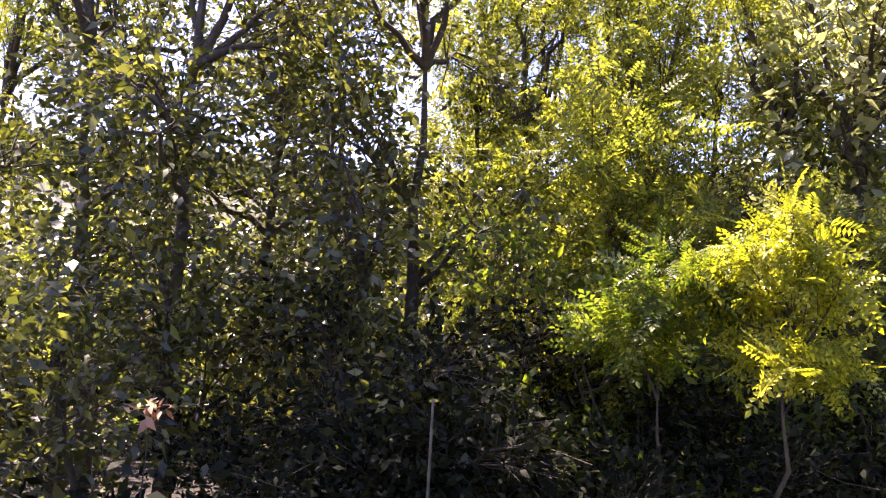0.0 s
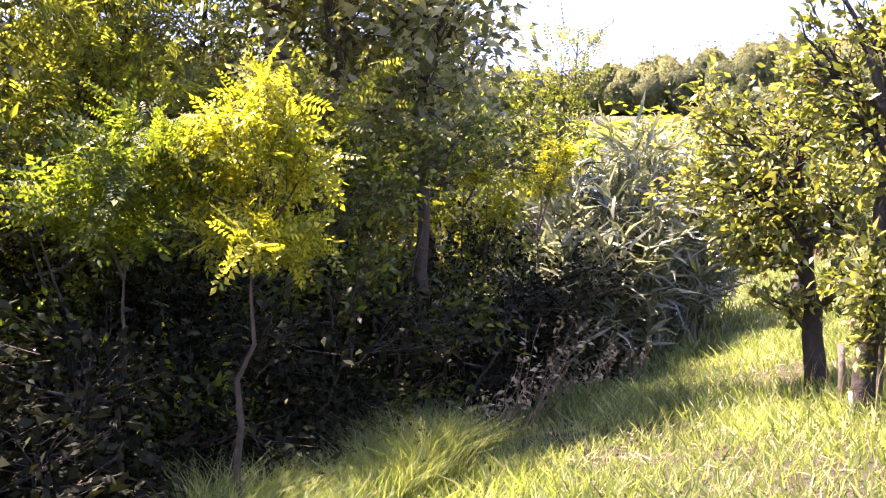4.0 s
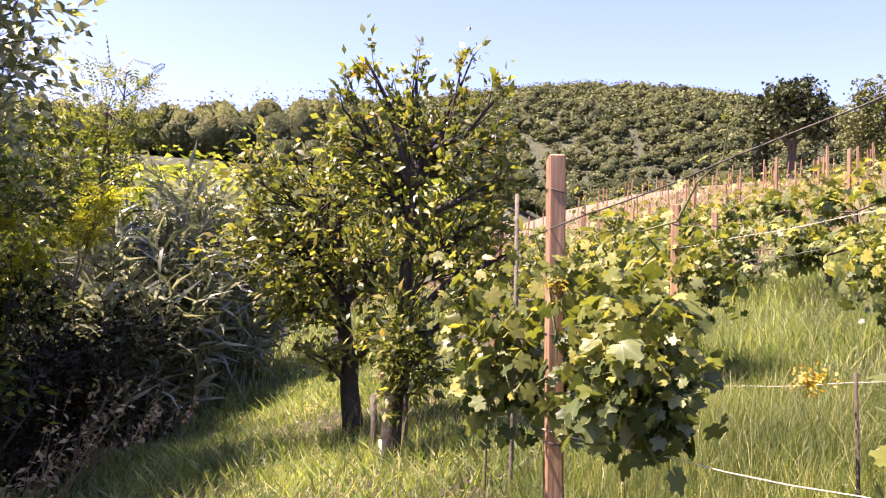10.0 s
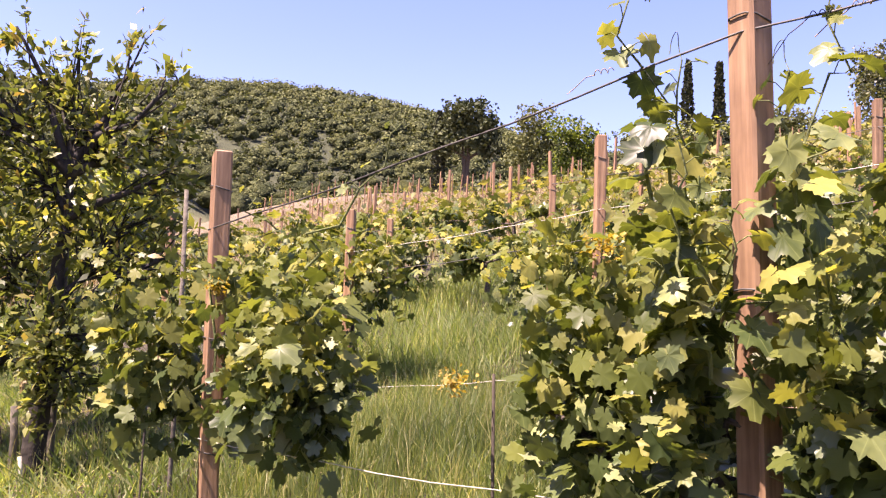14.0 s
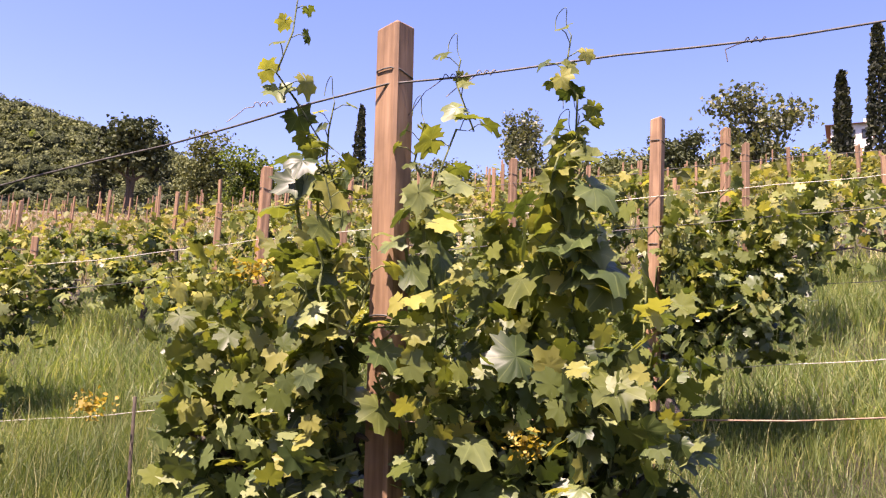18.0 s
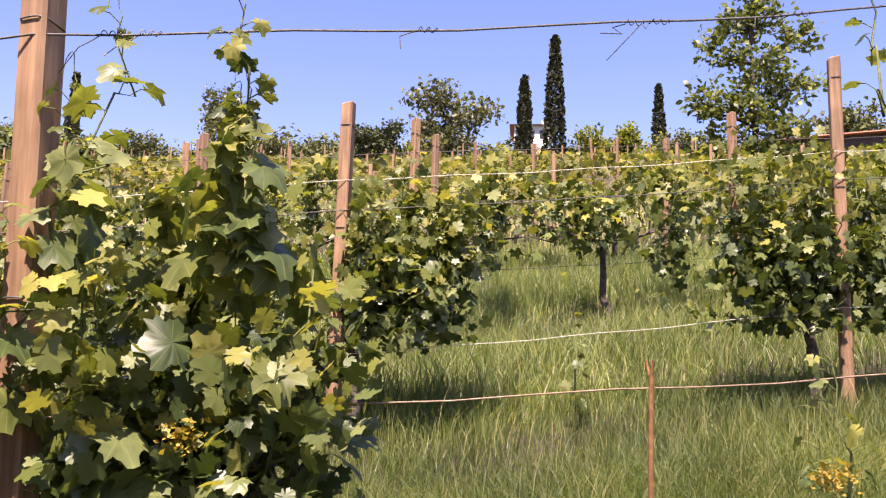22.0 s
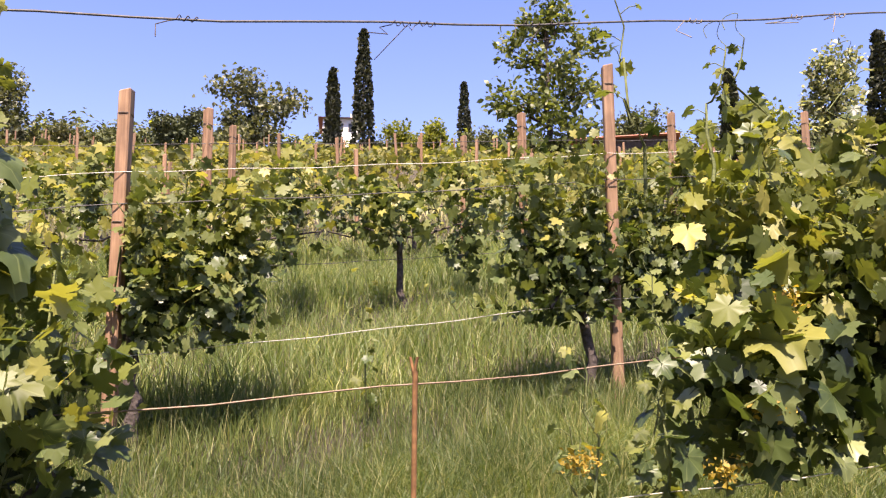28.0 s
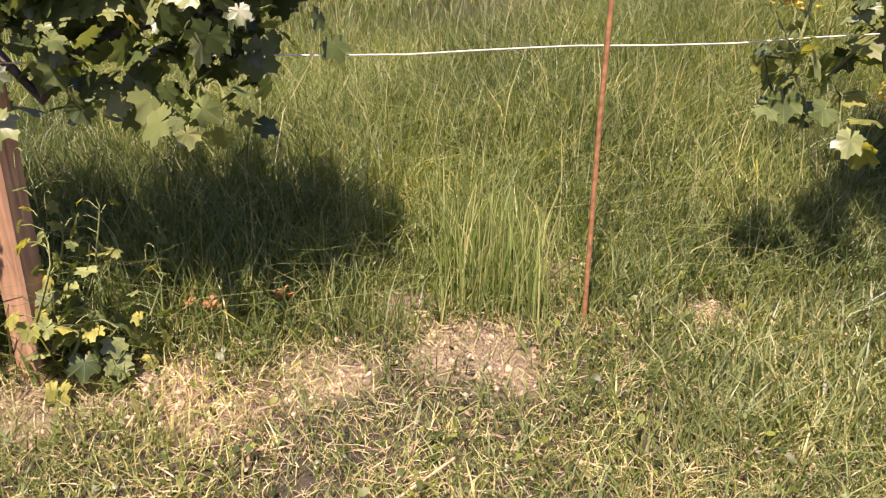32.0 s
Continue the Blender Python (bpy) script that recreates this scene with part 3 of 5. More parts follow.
def vine(s, t0, t1, lo, hi, n, parts, label, trunk_t, thick=0.16, size=0.055, seed_shoots=5):
    """A vine on its wires: gnarled stock, canes, green shoots, single leaves and the denser rest."""
    x, y = st(s, trunk_t)
    o = np.array([x, y, ground_z(x, y)])
    ob = thing("grapevine", o, label, "grapevine", "grapevines")
    stock = Soup()
    line = bend(o + [0, 0, -0.05], o + [0.05, 0.03, lo + 0.2], 0.014, 8) - o
    stock.tube(line, np.linspace(0.03, 0.02, 8) * (1 + 0.25 * rng.random(8)), 8)
    put("stock", stock.mesh("stock", M_vinebark), ob, "gnarled brown vine stock")
    for tt in (t0, t1):
        cane = Soup()
        xa, ya = st(s, tt)
        end = np.array([xa, ya, ground_z(xa, ya) + lo + 0.35])
        cane.tube(bend(line[-1] + o, end, 0.05, 7) - o, np.linspace(0.014, 0.006, 7), 6)
        put("cane", cane.mesh("cane", M_vinebark), ob)
    pts = []
    ns = max(6, int(abs(t1 - t0) * 14))
    for k in range(ns):
        tt = t0 + (t1 - t0) * (k + rng.random()) / ns
        ss = s + rng.normal(0, 0.04)
        xa, ya = st(ss, tt)
        g = ground_z(xa, ya)
        rise = hi if rng.random() < 0.75 else hi * 0.8
        tall = k % 9 == 4 and seed_shoots > 0
        top = g + (hi + 0.16 if tall else rise)
        lean_s, lean_t = rng.normal(0, thick * 0.8), rng.normal(0, 0.09)
        xb, yb = st(ss + lean_s, tt + lean_t)
        mid = bend((xa, ya, g + lo + 0.3), (xb, yb, top), 0.05, 7)
        sh = Soup().tube(mid - o, np.linspace(0.006, 0.0025, 7), 5)
        put("shoot", sh.mesh("shoot", M_shoot), ob)
        q = n // ns
        w = rng.random(q)
        seat = np.stack([np.interp(w, np.linspace(0, 1, 7), mid[:, c]) for c in range(3)], -1)
        seat += np.clip(rng.normal(0, 1, (q, 3)), -1.6, 1.6) * np.array([thick * 0.5, thick * 0.5, 0.1]) * (0.25 if tall else 1.0)
        pts.append(seat)
        hang = int(q * 0.35)
        xh = rng.random(hang)
        low = np.stack([xa + 0.6 * thick * np.clip(rng.normal(0, 1, hang), -1.3, 1.3), ya + 0.6 * thick * np.clip(rng.normal(0, 1, hang), -1.3, 1.3), g + lo + 0.06 + 0.5 * xh], -1)
        pts.append(low)
    pts = np.concatenate(pts)
    across = (pts[:, 0] - CX) * NS[0] + (pts[:, 1] - CY) * NS[1] - s
    push = np.clip(across, -0.24, 0.24) - across
    pts[:, 0] += push * NS[0]
    pts[:, 1] += push * NS[1]
    along = (pts[:, 0] - CX) * DT[0] + (pts[:, 1] - CY) * DT[1]
    across = (pts[:, 0] - CX) * NS[0] + (pts[:, 1] - CY) * NS[1]
    keep = np.ones(len(pts), bool)
    for p in POSTS:
        if abs(p[0] - s) < 0.1:
            keep &= ~((np.abs(along - p[1] - 0.03) < 0.085) & (across < p[0] + 0.02) & (rng.random(len(pts)) < np.where(pts[:, 2] > p[2] - 0.95, 0.92, 0.85 if p[1] > 2 or s < 2 else 0.5)))
    pts = pts[keep]
    rng.shuffle(pts)
    near = pts[:parts]
    for k in range(len(near)):
        rise = (near[k][2] - float(height(near[k][0], near[k][1])) - lo) / (hi - lo)
        m = (YOUNG if rise > (0.35 if t0 == -1.42 else 0.62) + 0.4 * rng.random() else GRAPE)[k % len(GRAPE)]
        lf = new("leaf", m)
        lf.parent = ob
        side = np.clip(((near[k][0] - CX) * NS[0] + (near[k][1] - CY) * NS[1] - s) / 0.1, -1, 1) - 0.35
        facing = Vector(rng.normal(0, 0.68, 3)) + Vector((NS[0] * side * 0.5, NS[1] * side * 0.5, 0.62))
        sz = size * math.exp(rng.normal(0.05, 0.3))
        lf.matrix_basis = hung(near[k] - o, facing, sz)
    rest = pts[parts:]
    top = rest[:, 2] > height(rest[:, 0], rest[:, 1]) + lo + (hi - lo) * (0.8 - 0.4 * rng.random(len(rest)))
    side = np.clip(((rest[:, 0] - CX) * NS[0] + (rest[:, 1] - CY) * NS[1] - s) / 0.12, -1, 1)[:, None] - 0.3
    toward = side * np.array([[NS[0] * 0.4, NS[1] * 0.4, 0.12]])
    put("foliage", leaves("foliage", "grape", rest[~top] - o, size, M_vine, up=0.28, out=toward[~top], droop=1.0, spread=0.3), ob, kind="stuff")
    put("young_foliage", leaves("young_foliage", "grape", rest[top] - o, size * 0.8, M_young, up=0.36, out=toward[top], droop=0.8, spread=0.34), ob, "yellow-green young leaves at the top", "stuff")
    return ob


def grape_leaf(k, mat):
    rim = LEAF["grape"][0]
    m = len(rim) - 1
    mid = rim[1:] * [0.52, 0.52, 0.0]
    mid[:, 2] = 0.1 * np.abs(mid[:, 0]) - 0.3 * (mid[:, 0] ** 2 + 0.8 * mid[:, 1] ** 2)
    v = np.concatenate([rim[:1], mid, rim[1:]])
    tf = np.array([(0, i + 1, i) for i in range(1, m)] + [(i, i + 1, m + i + 1) for i in range(1, m)] + [(i, m + i + 1, m + i) for i in range(1, m)])
    v[:, 2] += 0.05 * np.sin(5 * v[:, 0] + k) + 0.05 * np.cos(6 * v[:, 1] + 2 * k) + 0.1 * (k % 3 - 1) * v[:, 0]
    v[m + 1 :, :2] *= 1 + rng.normal(0, 0.045, (m, 1))
    return mesh_of("leaf", v, tf, mat, True)


GRAPE = [grape_leaf(k, M_vine_one) for k in range(6)]
YOUNG = [grape_leaf(k, M_young_one) for k in range(6)]
VINES = [(1.88, 2.62, 1.86, 0.6, 1.2, 760, 190, 2.35), (1.86, 1.14, 0.64, 0.55, 1.2, 540, 180, 0.74), (1.86, 0.58, 0.06, 0.5, 1.25, 540, 190, 0.73),
         (1.86, -1.42, -2.55, 0.6, 1.5, 1250, 295, -2.3), (1.86, -2.5, -4.8, 0.4, 1.4, 900, 30, -3.6),
         (4.2, 2.6, 0.35, 0.4, 0.98, 1100, 60, 1.6), (4.2, 0.1, -0.5, 0.42, 1.15, 820, 110, -0.05), (4.2, -1.95, -3.1, 0.38, 1.3, 1250, 100, -2.4), (4.2, -3.1, -6.0, 0.4, 1.3, 1000, 0, -4.5), (4.2, 4.4, 3.6, 0.4, 0.95, 350, 0, 3.9), (4.2, 6.6, 4.9, 0.4, 1.0, 500, 0, 5.6)]
for s, t0, t1, lo, hi, n, parts, tk in VINES:
    vine(s, t0, t1, lo, hi, int(n * 1.85), parts, size=0.064 if t0 == -1.42 else 0.053, label="leafy green grapevine trained on trellis wires", trunk_t=tk)


def tall_shoot(s, t, z0, z1, lean=(0.0, 0.0), n=14, size=0.075, curl=True):
    """A long green shoot above the canopy with alternate leaves and a curling tendril tip."""
    x, y = st(s, t)
    xb, yb = st(s + lean[0], t + lean[1])
    o = np.array([x, y, z0])
    ob = thing("vine_shoot", o, "long green vine shoot reaching above the wires", "vine shoot", "vine shoots")
    line = bend(o, (xb, yb, z1), 0.03, 9) - o
    put("stem", Soup().tube(line, np.linspace(0.005, 0.0018, 9), 6).mesh("stem", M_shoot), ob)
    for k in range(n):
        w = (k + 0.4) / n
        p = np.array([np.interp(w, np.linspace(0, 1, 9), line[:, c]) for c in range(3)])
        a = rng.random() * 6.283
        q = p + np.array([math.cos(a), math.sin(a), 0.4]) * 0.045
        put("petiole", Soup().tube([p, (p + q) / 2 + [0, 0, 0.008], q], 0.0013, 4).mesh("petiole", M_shoot), ob)
        lf = new("leaf", (YOUNG if rng.random() < 0.3 + 0.5 * w else GRAPE)[k % 6])
        lf.parent = ob
        face = Vector((math.cos(a) * 0.5, math.sin(a) * 0.5, 0.55)) + Vector(rng.normal(0, 0.3, 3))
        sz = 0.98 * size * (1.15 - 0.75 * w) * math.exp(rng.normal(0, 0.15))
        lf.matrix_basis = hung(q, face, sz)
    if curl:
        a = np.linspace(0, 5.0, 16)
        e = line[-1]
        tip = e + np.stack([0.05 * a / 5 + 0.012 * np.sin(2 * a), 0.02 * a / 5, 0.07 * np.sin(a * 0.55)], -1)
        put("tendril", Soup().tube(tip, 0.0011, 4).mesh("tendril", M_shoot), ob, "thin curling tendril")


def vine_row(s, t0, t1, density=90, leaf=0.13, lo=0.5, hi=1.2, gaps=0.15, young=False):
    xm, ym = st(s, 0)
    o = np.array([xm, ym, ground_z(xm, ym)])
    ob = thing("vine_row", o, "row of green vines with timber posts on the slope", "vine row", "vine rows")
    n = int(density * (t1 - t0))
    tt = t0 + (t1 - t0) * rng.random(n)
    keep = np.sin(tt * 2.1 + s) + 0.6 * np.sin(tt * 5.3 + 2 * s) > -1.3 + 4 * gaps * 0.5
    if s > 12:
        keep &= rng.random(n) > 0.85 * step(3, 12, tt)
    tt = tt[keep]
    n = len(tt)
    ss = s + rng.normal(0, 0.17, n)
    x, y = st(ss, tt)
    z = height(x, y) + (lo + (hi - lo) * (rng.random(n) ** 0.8) * (1 + 0.15 * np.sin(tt * 3.1))) * (1 - 0.15 * step(-0.5, 3.5, tt))
    z -= (rng.random(n) < 0.12) * 0.25 * rng.random(n)
    put("foliage", leaves("foliage", "vine_far" if leaf < 0.15 else "clump", np.stack([x, y, z], -1) - o, leaf, M_vine_far if leaf > 0.15 or young else M_vine, up=0.5), ob, kind="stuff")
    me = post_mesh(1.25, 0.05)
    tp = t0 + 0.3
    while tp < t1:
        x, y = st(s, tp)
        p = new("post", me)
        p.parent = ob
        p.location = Vector((x, y, ground_z(x, y))) - Vector(o) + Vector((0, 0, rng.normal(0, 0.1)))
        p.rotation_euler = (rng.normal(0, 0.03), rng.normal(0, 0.03), rng.random() * 3)
        tp += 2.1 + rng.random() * 0.7
    return ob


def row_vine(s, t0, t1, n, leaf, lo, hi):
    """One vine further up the slope: stock, two canes along the wire and hanging foliage."""
    tm = 0.5 * (t0 + t1)
    x, y = st(s, tm)
    o = np.array([x, y, ground_z(x, y)])
    ob = thing("grapevine", o, "bushy green grapevine on wires up the slope", "grapevine", "grapevines")
    head_at = np.array([0.02, 0.02, lo + 0.12])
    put("stock", Soup().tube(bend((0, 0, -0.05), head_at, 0.02, 6), np.linspace(0.032, 0.022, 6), 7).mesh("stock", M_vinebark), ob, "gnarled brown vine stock")
    for tt in (t0, t1):
        xe, ye = st(s, tt)
        put("cane", Soup().tube(bend(head_at, np.array([xe, ye, ground_z(xe, ye) + lo + 0.2]) - o, 0.03, 5), np.linspace(0.012, 0.006, 5), 5).mesh("cane", M_vinebark), ob)
    tt = t0 + (t1 - t0) * rng.random(n)
    tt = tt + 0.12 * np.sin(9 * tt + s)
    ss = s + np.clip(rng.normal(0, 0.16, n), -0.32, 0.32)
    x, y = st(ss, tt)
    top = hi * (1 + 0.16 * np.sin(tt * 4.1 + s) + 0.1 * np.sin(tt * 9.7))
    low = lo + 0.18 * np.sin(tt * 3.3 + 2 * s) + 0.1 * np.sin(tt * 7.9)
    z = height(x, y) + low + (top - low) * rng.random(n) ** 0.75
    young = rng.random(n) < np.clip((z - height(x, y) - lo) / (hi - lo) - 0.12, 0, 1)
    side = np.clip((ss - s) / 0.15, -1, 1)[:, None] * np.array([[NS[0] * 0.5, NS[1] * 0.5, 0.0]])
    p = np.stack([x, y, z], -1) - o
    put("foliage", leaves("foliage", "vine_far", p[~young], leaf, M_vine, up=0.35, out=side[~young], droop=0.9), ob, kind="stuff")
    put("young_foliage", leaves("young_foliage", "vine_far", p[young], leaf * 0.85, M_young, up=0.45, out=side[young], droop=0.6), ob, "yellow-green young leaves at the top", "stuff")


for k in range(17):
    t0 = -13.8 + 1.25 * k
    if not 1.6 < t0 < 2.4:
        f = 1 - 0.35 * float(step(-0.5, 3.5, t0))
        row_vine(6.4, t0, t0 + 1.2, 620, 0.075, 0.5 * f, 1.12 * f)
for k in range(20):
    t0 = -15.5 + 1.35 * k
    row_vine(8.6, t0, t0 + 1.25, 260, 0.095, 0.42, 0.98 - 0.12 * float(step(-0.5, 3.5, t0)))
for k in range(3):
    vine_row(10.85 + 2.25 * k, -18 - 2 * k, 15 + 4 * k, 105, 0.1, 0.45, 0.95, young=True)
for k in range(9):
    vine_row(17.8 + 3.4 * k, -26 - 3 * k, 24 + 3.0 * k, 28, 0.19, 0.4, 0.95)


def wire(s, t0, z0, t1, z1, mat, r=0.0016, sag=0.015, label="thin trellis wire strung between posts"):
    tt = np.linspace(t0, t1, max(9, int(abs(t1 - t0) * 6)))
    x, y = st(s, tt)
    k = (tt - t0) / (t1 - t0)
    z = z0 + (z1 - z0) * k - sag * np.sin(np.pi * k) + 0.004 * np.sin(9 * k * (t1 - t0))
    ob = new("trellis_wire", Soup().tube(np.stack([x, y, z], -1), r, 5).mesh("trellis_wire", mat))
    return tagged(ob, label, "wire", "trellis wires")


wire(1.845, 0.68, 2.25, -2.2, 2.61, M_wire, 0.0028, 0.045)
wire(1.845, 0.68, 2.25, 2.42, 1.88, M_wire, 0.0028)
for a, za, c, zc in ((2.42, 1.2, 0.68, 1.22), (0.68, 1.22, -2.2, 1.33), (-2.2, 1.33, -4.9, 1.5)):
    wire(1.845, a, za, c, zc, M_white, 0.0017, label="pale coated low trellis wire")
for a, za, c, zc in ((0.68, 1.46, -2.2, 1.68), (-2.2, 1.68, -4.9, 1.85)):
    wire(1.845, a, za, c, zc, M_tan, 0.002, label="rusty trellis wire at vine height")
for a, c in ((3.96, 2.14), (2.14, 0.04), (0.04, -2.52), (-2.52, -5.2)):
    wire(4.165, a, 1.62 - 0.12 * (a - 0.04), c, 1.62 - 0.12 * (c - 0.04), M_white, 0.0021)
    wire(4.165, a, 2.47 - 0.11 * (a - 0.04), c, 2.47 - 0.11 * (c - 0.04), M_white, 0.002, label="pale coated upper trellis wire")
    wire(4.165, a, 2.32 - 0.11 * (a - 0.04), c, 2.32 - 0.11 * (c - 0.04), M_wire, 0.0025)
for a, c in ((3.66, 1.13), (1.13, -0.47), (-0.47, -3.04), (-3.04, -5.96)):
    for h in (2.22, 2.75, 3.15):
        wire(6.37, a, h - 0.09 * a, c, h - 0.09 * c, M_wire, 0.0025)

for p in [(1.8, 0.84, 1.75, 2.47, (0.03, 0.08), 18, 0.088), (1.82, 0.8, 1.75, 2.2, (0.0, 0.0), 16, 0.085), (1.84, 0.56, 1.75, 2.3, (0, -0.06), 16, 0.085), (1.84, 0.6, 1.75, 2.15, (0, -0.02), 12, 0.08), (1.8, 0.22, 1.75, 2.33, (0, 0.02), 26, 0.088), (1.82, 0.3, 1.75, 2.15, (0, -0.08), 16, 0.085), (1.82, 0.18, 1.75, 2.1, (0, 0.05), 16, 0.085), (1.84, -1.25, 2.0, 2.5, (0, 0.07), 9, 0.055), (1.84, -1.45, 2.05, 2.42, (0, -0.06), 9, 0.055), (1.84, -1.62, 2.1, 2.45, (0, 0.05), 8, 0.055), (1.84, -1.85, 2.1, 2.42, (0, -0.1), 8, 0.055),
          (1.84, -1.12, 1.05, 1.62, (0, 0.06), 18, 0.075), (1.84, -1.22, 1.0, 1.55, (0, -0.05), 16, 0.075), (1.84, -1.3, 1.2, 1.8, (0, 0.04), 18, 0.075), (1.84, -1.06, 1.1, 1.45, (-0.03, 0.05), 12, 0.065), (4.2, -1.12, 1.38, 2.15, (0, 0.03), 16, 0.05), (4.2, -1.75, 1.85, 1.98, (0, 0.3), 10, 0.05), (1.84, 1.95, 1.75, 2.15, (0.0, -0.35), 9, 0.05), (1.84, 2.1, 1.75, 2.0, (0, 0.1), 8, 0.06), (4.2, -0.2, 2.3, 2.75, (0, -0.1), 9, 0.06), (1.8, 0.52, 0.5, 0.98, (0.02, 0.03), 24, 0.06), (1.82, 0.46, 0.5, 0.92, (0.02, -0.03), 24, 0.06), (1.84, 0.56, 0.5, 0.88, (0.0, -0.05), 20, 0.06), (1.86, 0.4, 0.5, 0.75, (0.0, -0.08), 16, 0.055), (4.2, -2.15, 2.6, 3.0, (0, 0.05), 9, 0.06), (4.2, -1.5, 2.3, 2.62, (0, 0.1), 8, 0.06), (4.2, 1.2, 2.2, 2.55, (0, -0.1), 8, 0.06)]:
    tall_shoot(*p)
for p in [(1.8, 0.72, 1.5, 1.98, (-0.15, 0.02), 18, 0.09), (1.79, 0.64, 1.45, 1.84, (-0.14, -0.01), 16, 0.09), (1.8, 0.78, 1.4, 1.75, (-0.13, 0.0), 14, 0.085)]:
    tall_shoot(*p, curl=False)

# rusty stake in the gap of the near row
sx, sy = st(1.84, -0.65)
stake = thing("iron_stake", (sx, sy, ground_z(sx, sy)), "thin rusty iron stake with a forked top", "stake")
rod = Soup().tube([(0, 0, -0.1), (0.004, 0, 0.5), (-0.004, 0, 0.98)], 0.0062, 7)
put("rod", rod.mesh("rod", M_rust), stake)
for sg in (-1, 1):
    put("prong", Soup().tube([(-0.004, 0, 0.95), (sg * 0.005, 0, 0.99), (sg * 0.011, 0, 1.01)], 0.0034, 6).mesh("prong", M_rust), stake)

# ---- apple trees by the path ----
def polar(yaw, r):
    return CX - r * math.sin(radians(yaw)), CY + r * math.cos(radians(yaw))


def blob(yaw, r, up, rad):
    """A clump of leaves seen at that bearing, distance and angle over the level."""
    x, y = polar(yaw, r)
    return ((x, y, 1.58 + r * math.tan(radians(up))), rad)


SPRIG = (0.075, 0.075, 0.3)
tree("apple_tree", polar(-58.5, 5.48), [blob(-57.9, 5.56, 8, (0.4, 0.4, 0.36)), blob(-61.3, 5.46, 11, (0.3, 0.3, 0.3)), blob(-62.3, 5.46, 5, (0.36, 0.36, 0.4)), blob(-58.8, 5.36, -1, (0.3, 0.3, 0.26)), blob(-64.8, 5.36, 9, (0.16, 0.16, 0.26)), blob(-64.3, 5.36, 1, (0.2, 0.2, 0.3)), blob(-59.1, 5.31, -5.5, (0.18, 0.18, 0.2)), blob(-65.8, 5.26, 4, (0.16, 0.16, 0.3)), blob(-60.3, 5.36, -3, (0.25, 0.25, 0.2)),
     blob(-55.1, 5.56, 11.5, (0.26, 0.26, 0.24)), blob(-64.6, 5.46, 11.6, (0.18, 0.18, 0.22)), blob(-59.3, 5.56, 12.2, (0.26, 0.26, 0.2)), blob(-61.9, 5.46, 14.0, SPRIG), blob(-58.1, 5.56, 14.4, SPRIG), blob(-54.5, 5.56, 13.0, SPRIG), blob(-55.8, 5.56, 16.4, SPRIG), blob(-59.3, 5.56, 15.6, SPRIG), blob(-62.8, 5.46, 16.2, SPRIG), blob(-65.2, 5.36, 14.6, SPRIG)],
     "lance", 0.06, 5000, M_apple, "young apple tree with a dark trunk in the grass", trunk=0.065, bark_mat=M_bark_dark, group="apple trees", sprays=14, fill=0.15)
tree("apple_tree", polar(-56.3, 6.45), [blob(-48.6, 6.5, 4.5, (0.3, 0.3, 0.3)), blob(-49.8, 6.5, 8.6, (0.34, 0.34, 0.28)), blob(-52.6, 6.4, 9.2, (0.32, 0.32, 0.24)), blob(-51.0, 6.4, 1.0, (0.3, 0.3, 0.3)), blob(-54.0, 6.3, -3.0, (0.24, 0.24, 0.24)), blob(-54.5, 6.2, 7.5, (0.42, 0.42, 0.34)), blob(-52.5, 6.3, 3.5, (0.4, 0.4, 0.34)), blob(-57.0, 6.2, 3.0, (0.36, 0.36, 0.4)), blob(-53.5, 6.3, 0.5, (0.3, 0.3, 0.2)), blob(-50.5, 6.4, 5, (0.25, 0.25, 0.3)), blob(-57.8, 6.1, -2, (0.22, 0.22, 0.25))],
     "lance", 0.06, 4800, M_apple, "apple tree leaning over the path, dark trunk", trunk=0.075, bark_mat=M_bark_dark, group="apple trees", sprays=18, fill=0.15)
tree("apple_tree", polar(-55.0, 11.5), [blob(-56.5, 12.5, 3, (0.7, 0.7, 0.5)), blob(-58.5, 12.5, 4, (0.6, 0.6, 0.6))], "oval", 0.08, 900, M_apple, "apple tree further down the path", trunk=0.08, bark_mat=M_bark_dark, group="apple trees")
# props and sticks beside the apple trees
for yaw, r, h, w, mat, lab in [(-59.4, 5.62, 1.75, 0.022, M_bark_grey, "round grey wooden prop pole"), (-57.9, 5.4, 0.17, 0.012, M_white, "short white marker stick"), (-57.4, 5.8, 0.4, 0.022, M_bark_grey, "short weathered prop stake"), (-66.2, 4.5, 1.5, 0.012, M_bark_grey, "thin grey cane stick"), (-85.6, 2.3, 0.95, 0.0045, M_bark, "thin dark rod by the gap"), (-64.5, 4.4, 0.9, 0.006, M_bark, "thin upright dark rod")]:
    x, y = polar(yaw, r)
    z = ground_z(x, y)
    ob = new("garden_stake", Soup().tube([(x, y, z - 0.1), (x + 0.01, y, z + h * 0.5), (x, y + 0.01, z + h), (x, y + 0.01, z + h + 0.002)], [w, w, w * 0.95, 0.001], 8).mesh("garden_stake", mat))
    tagged(ob, lab, "stake", "garden stakes")

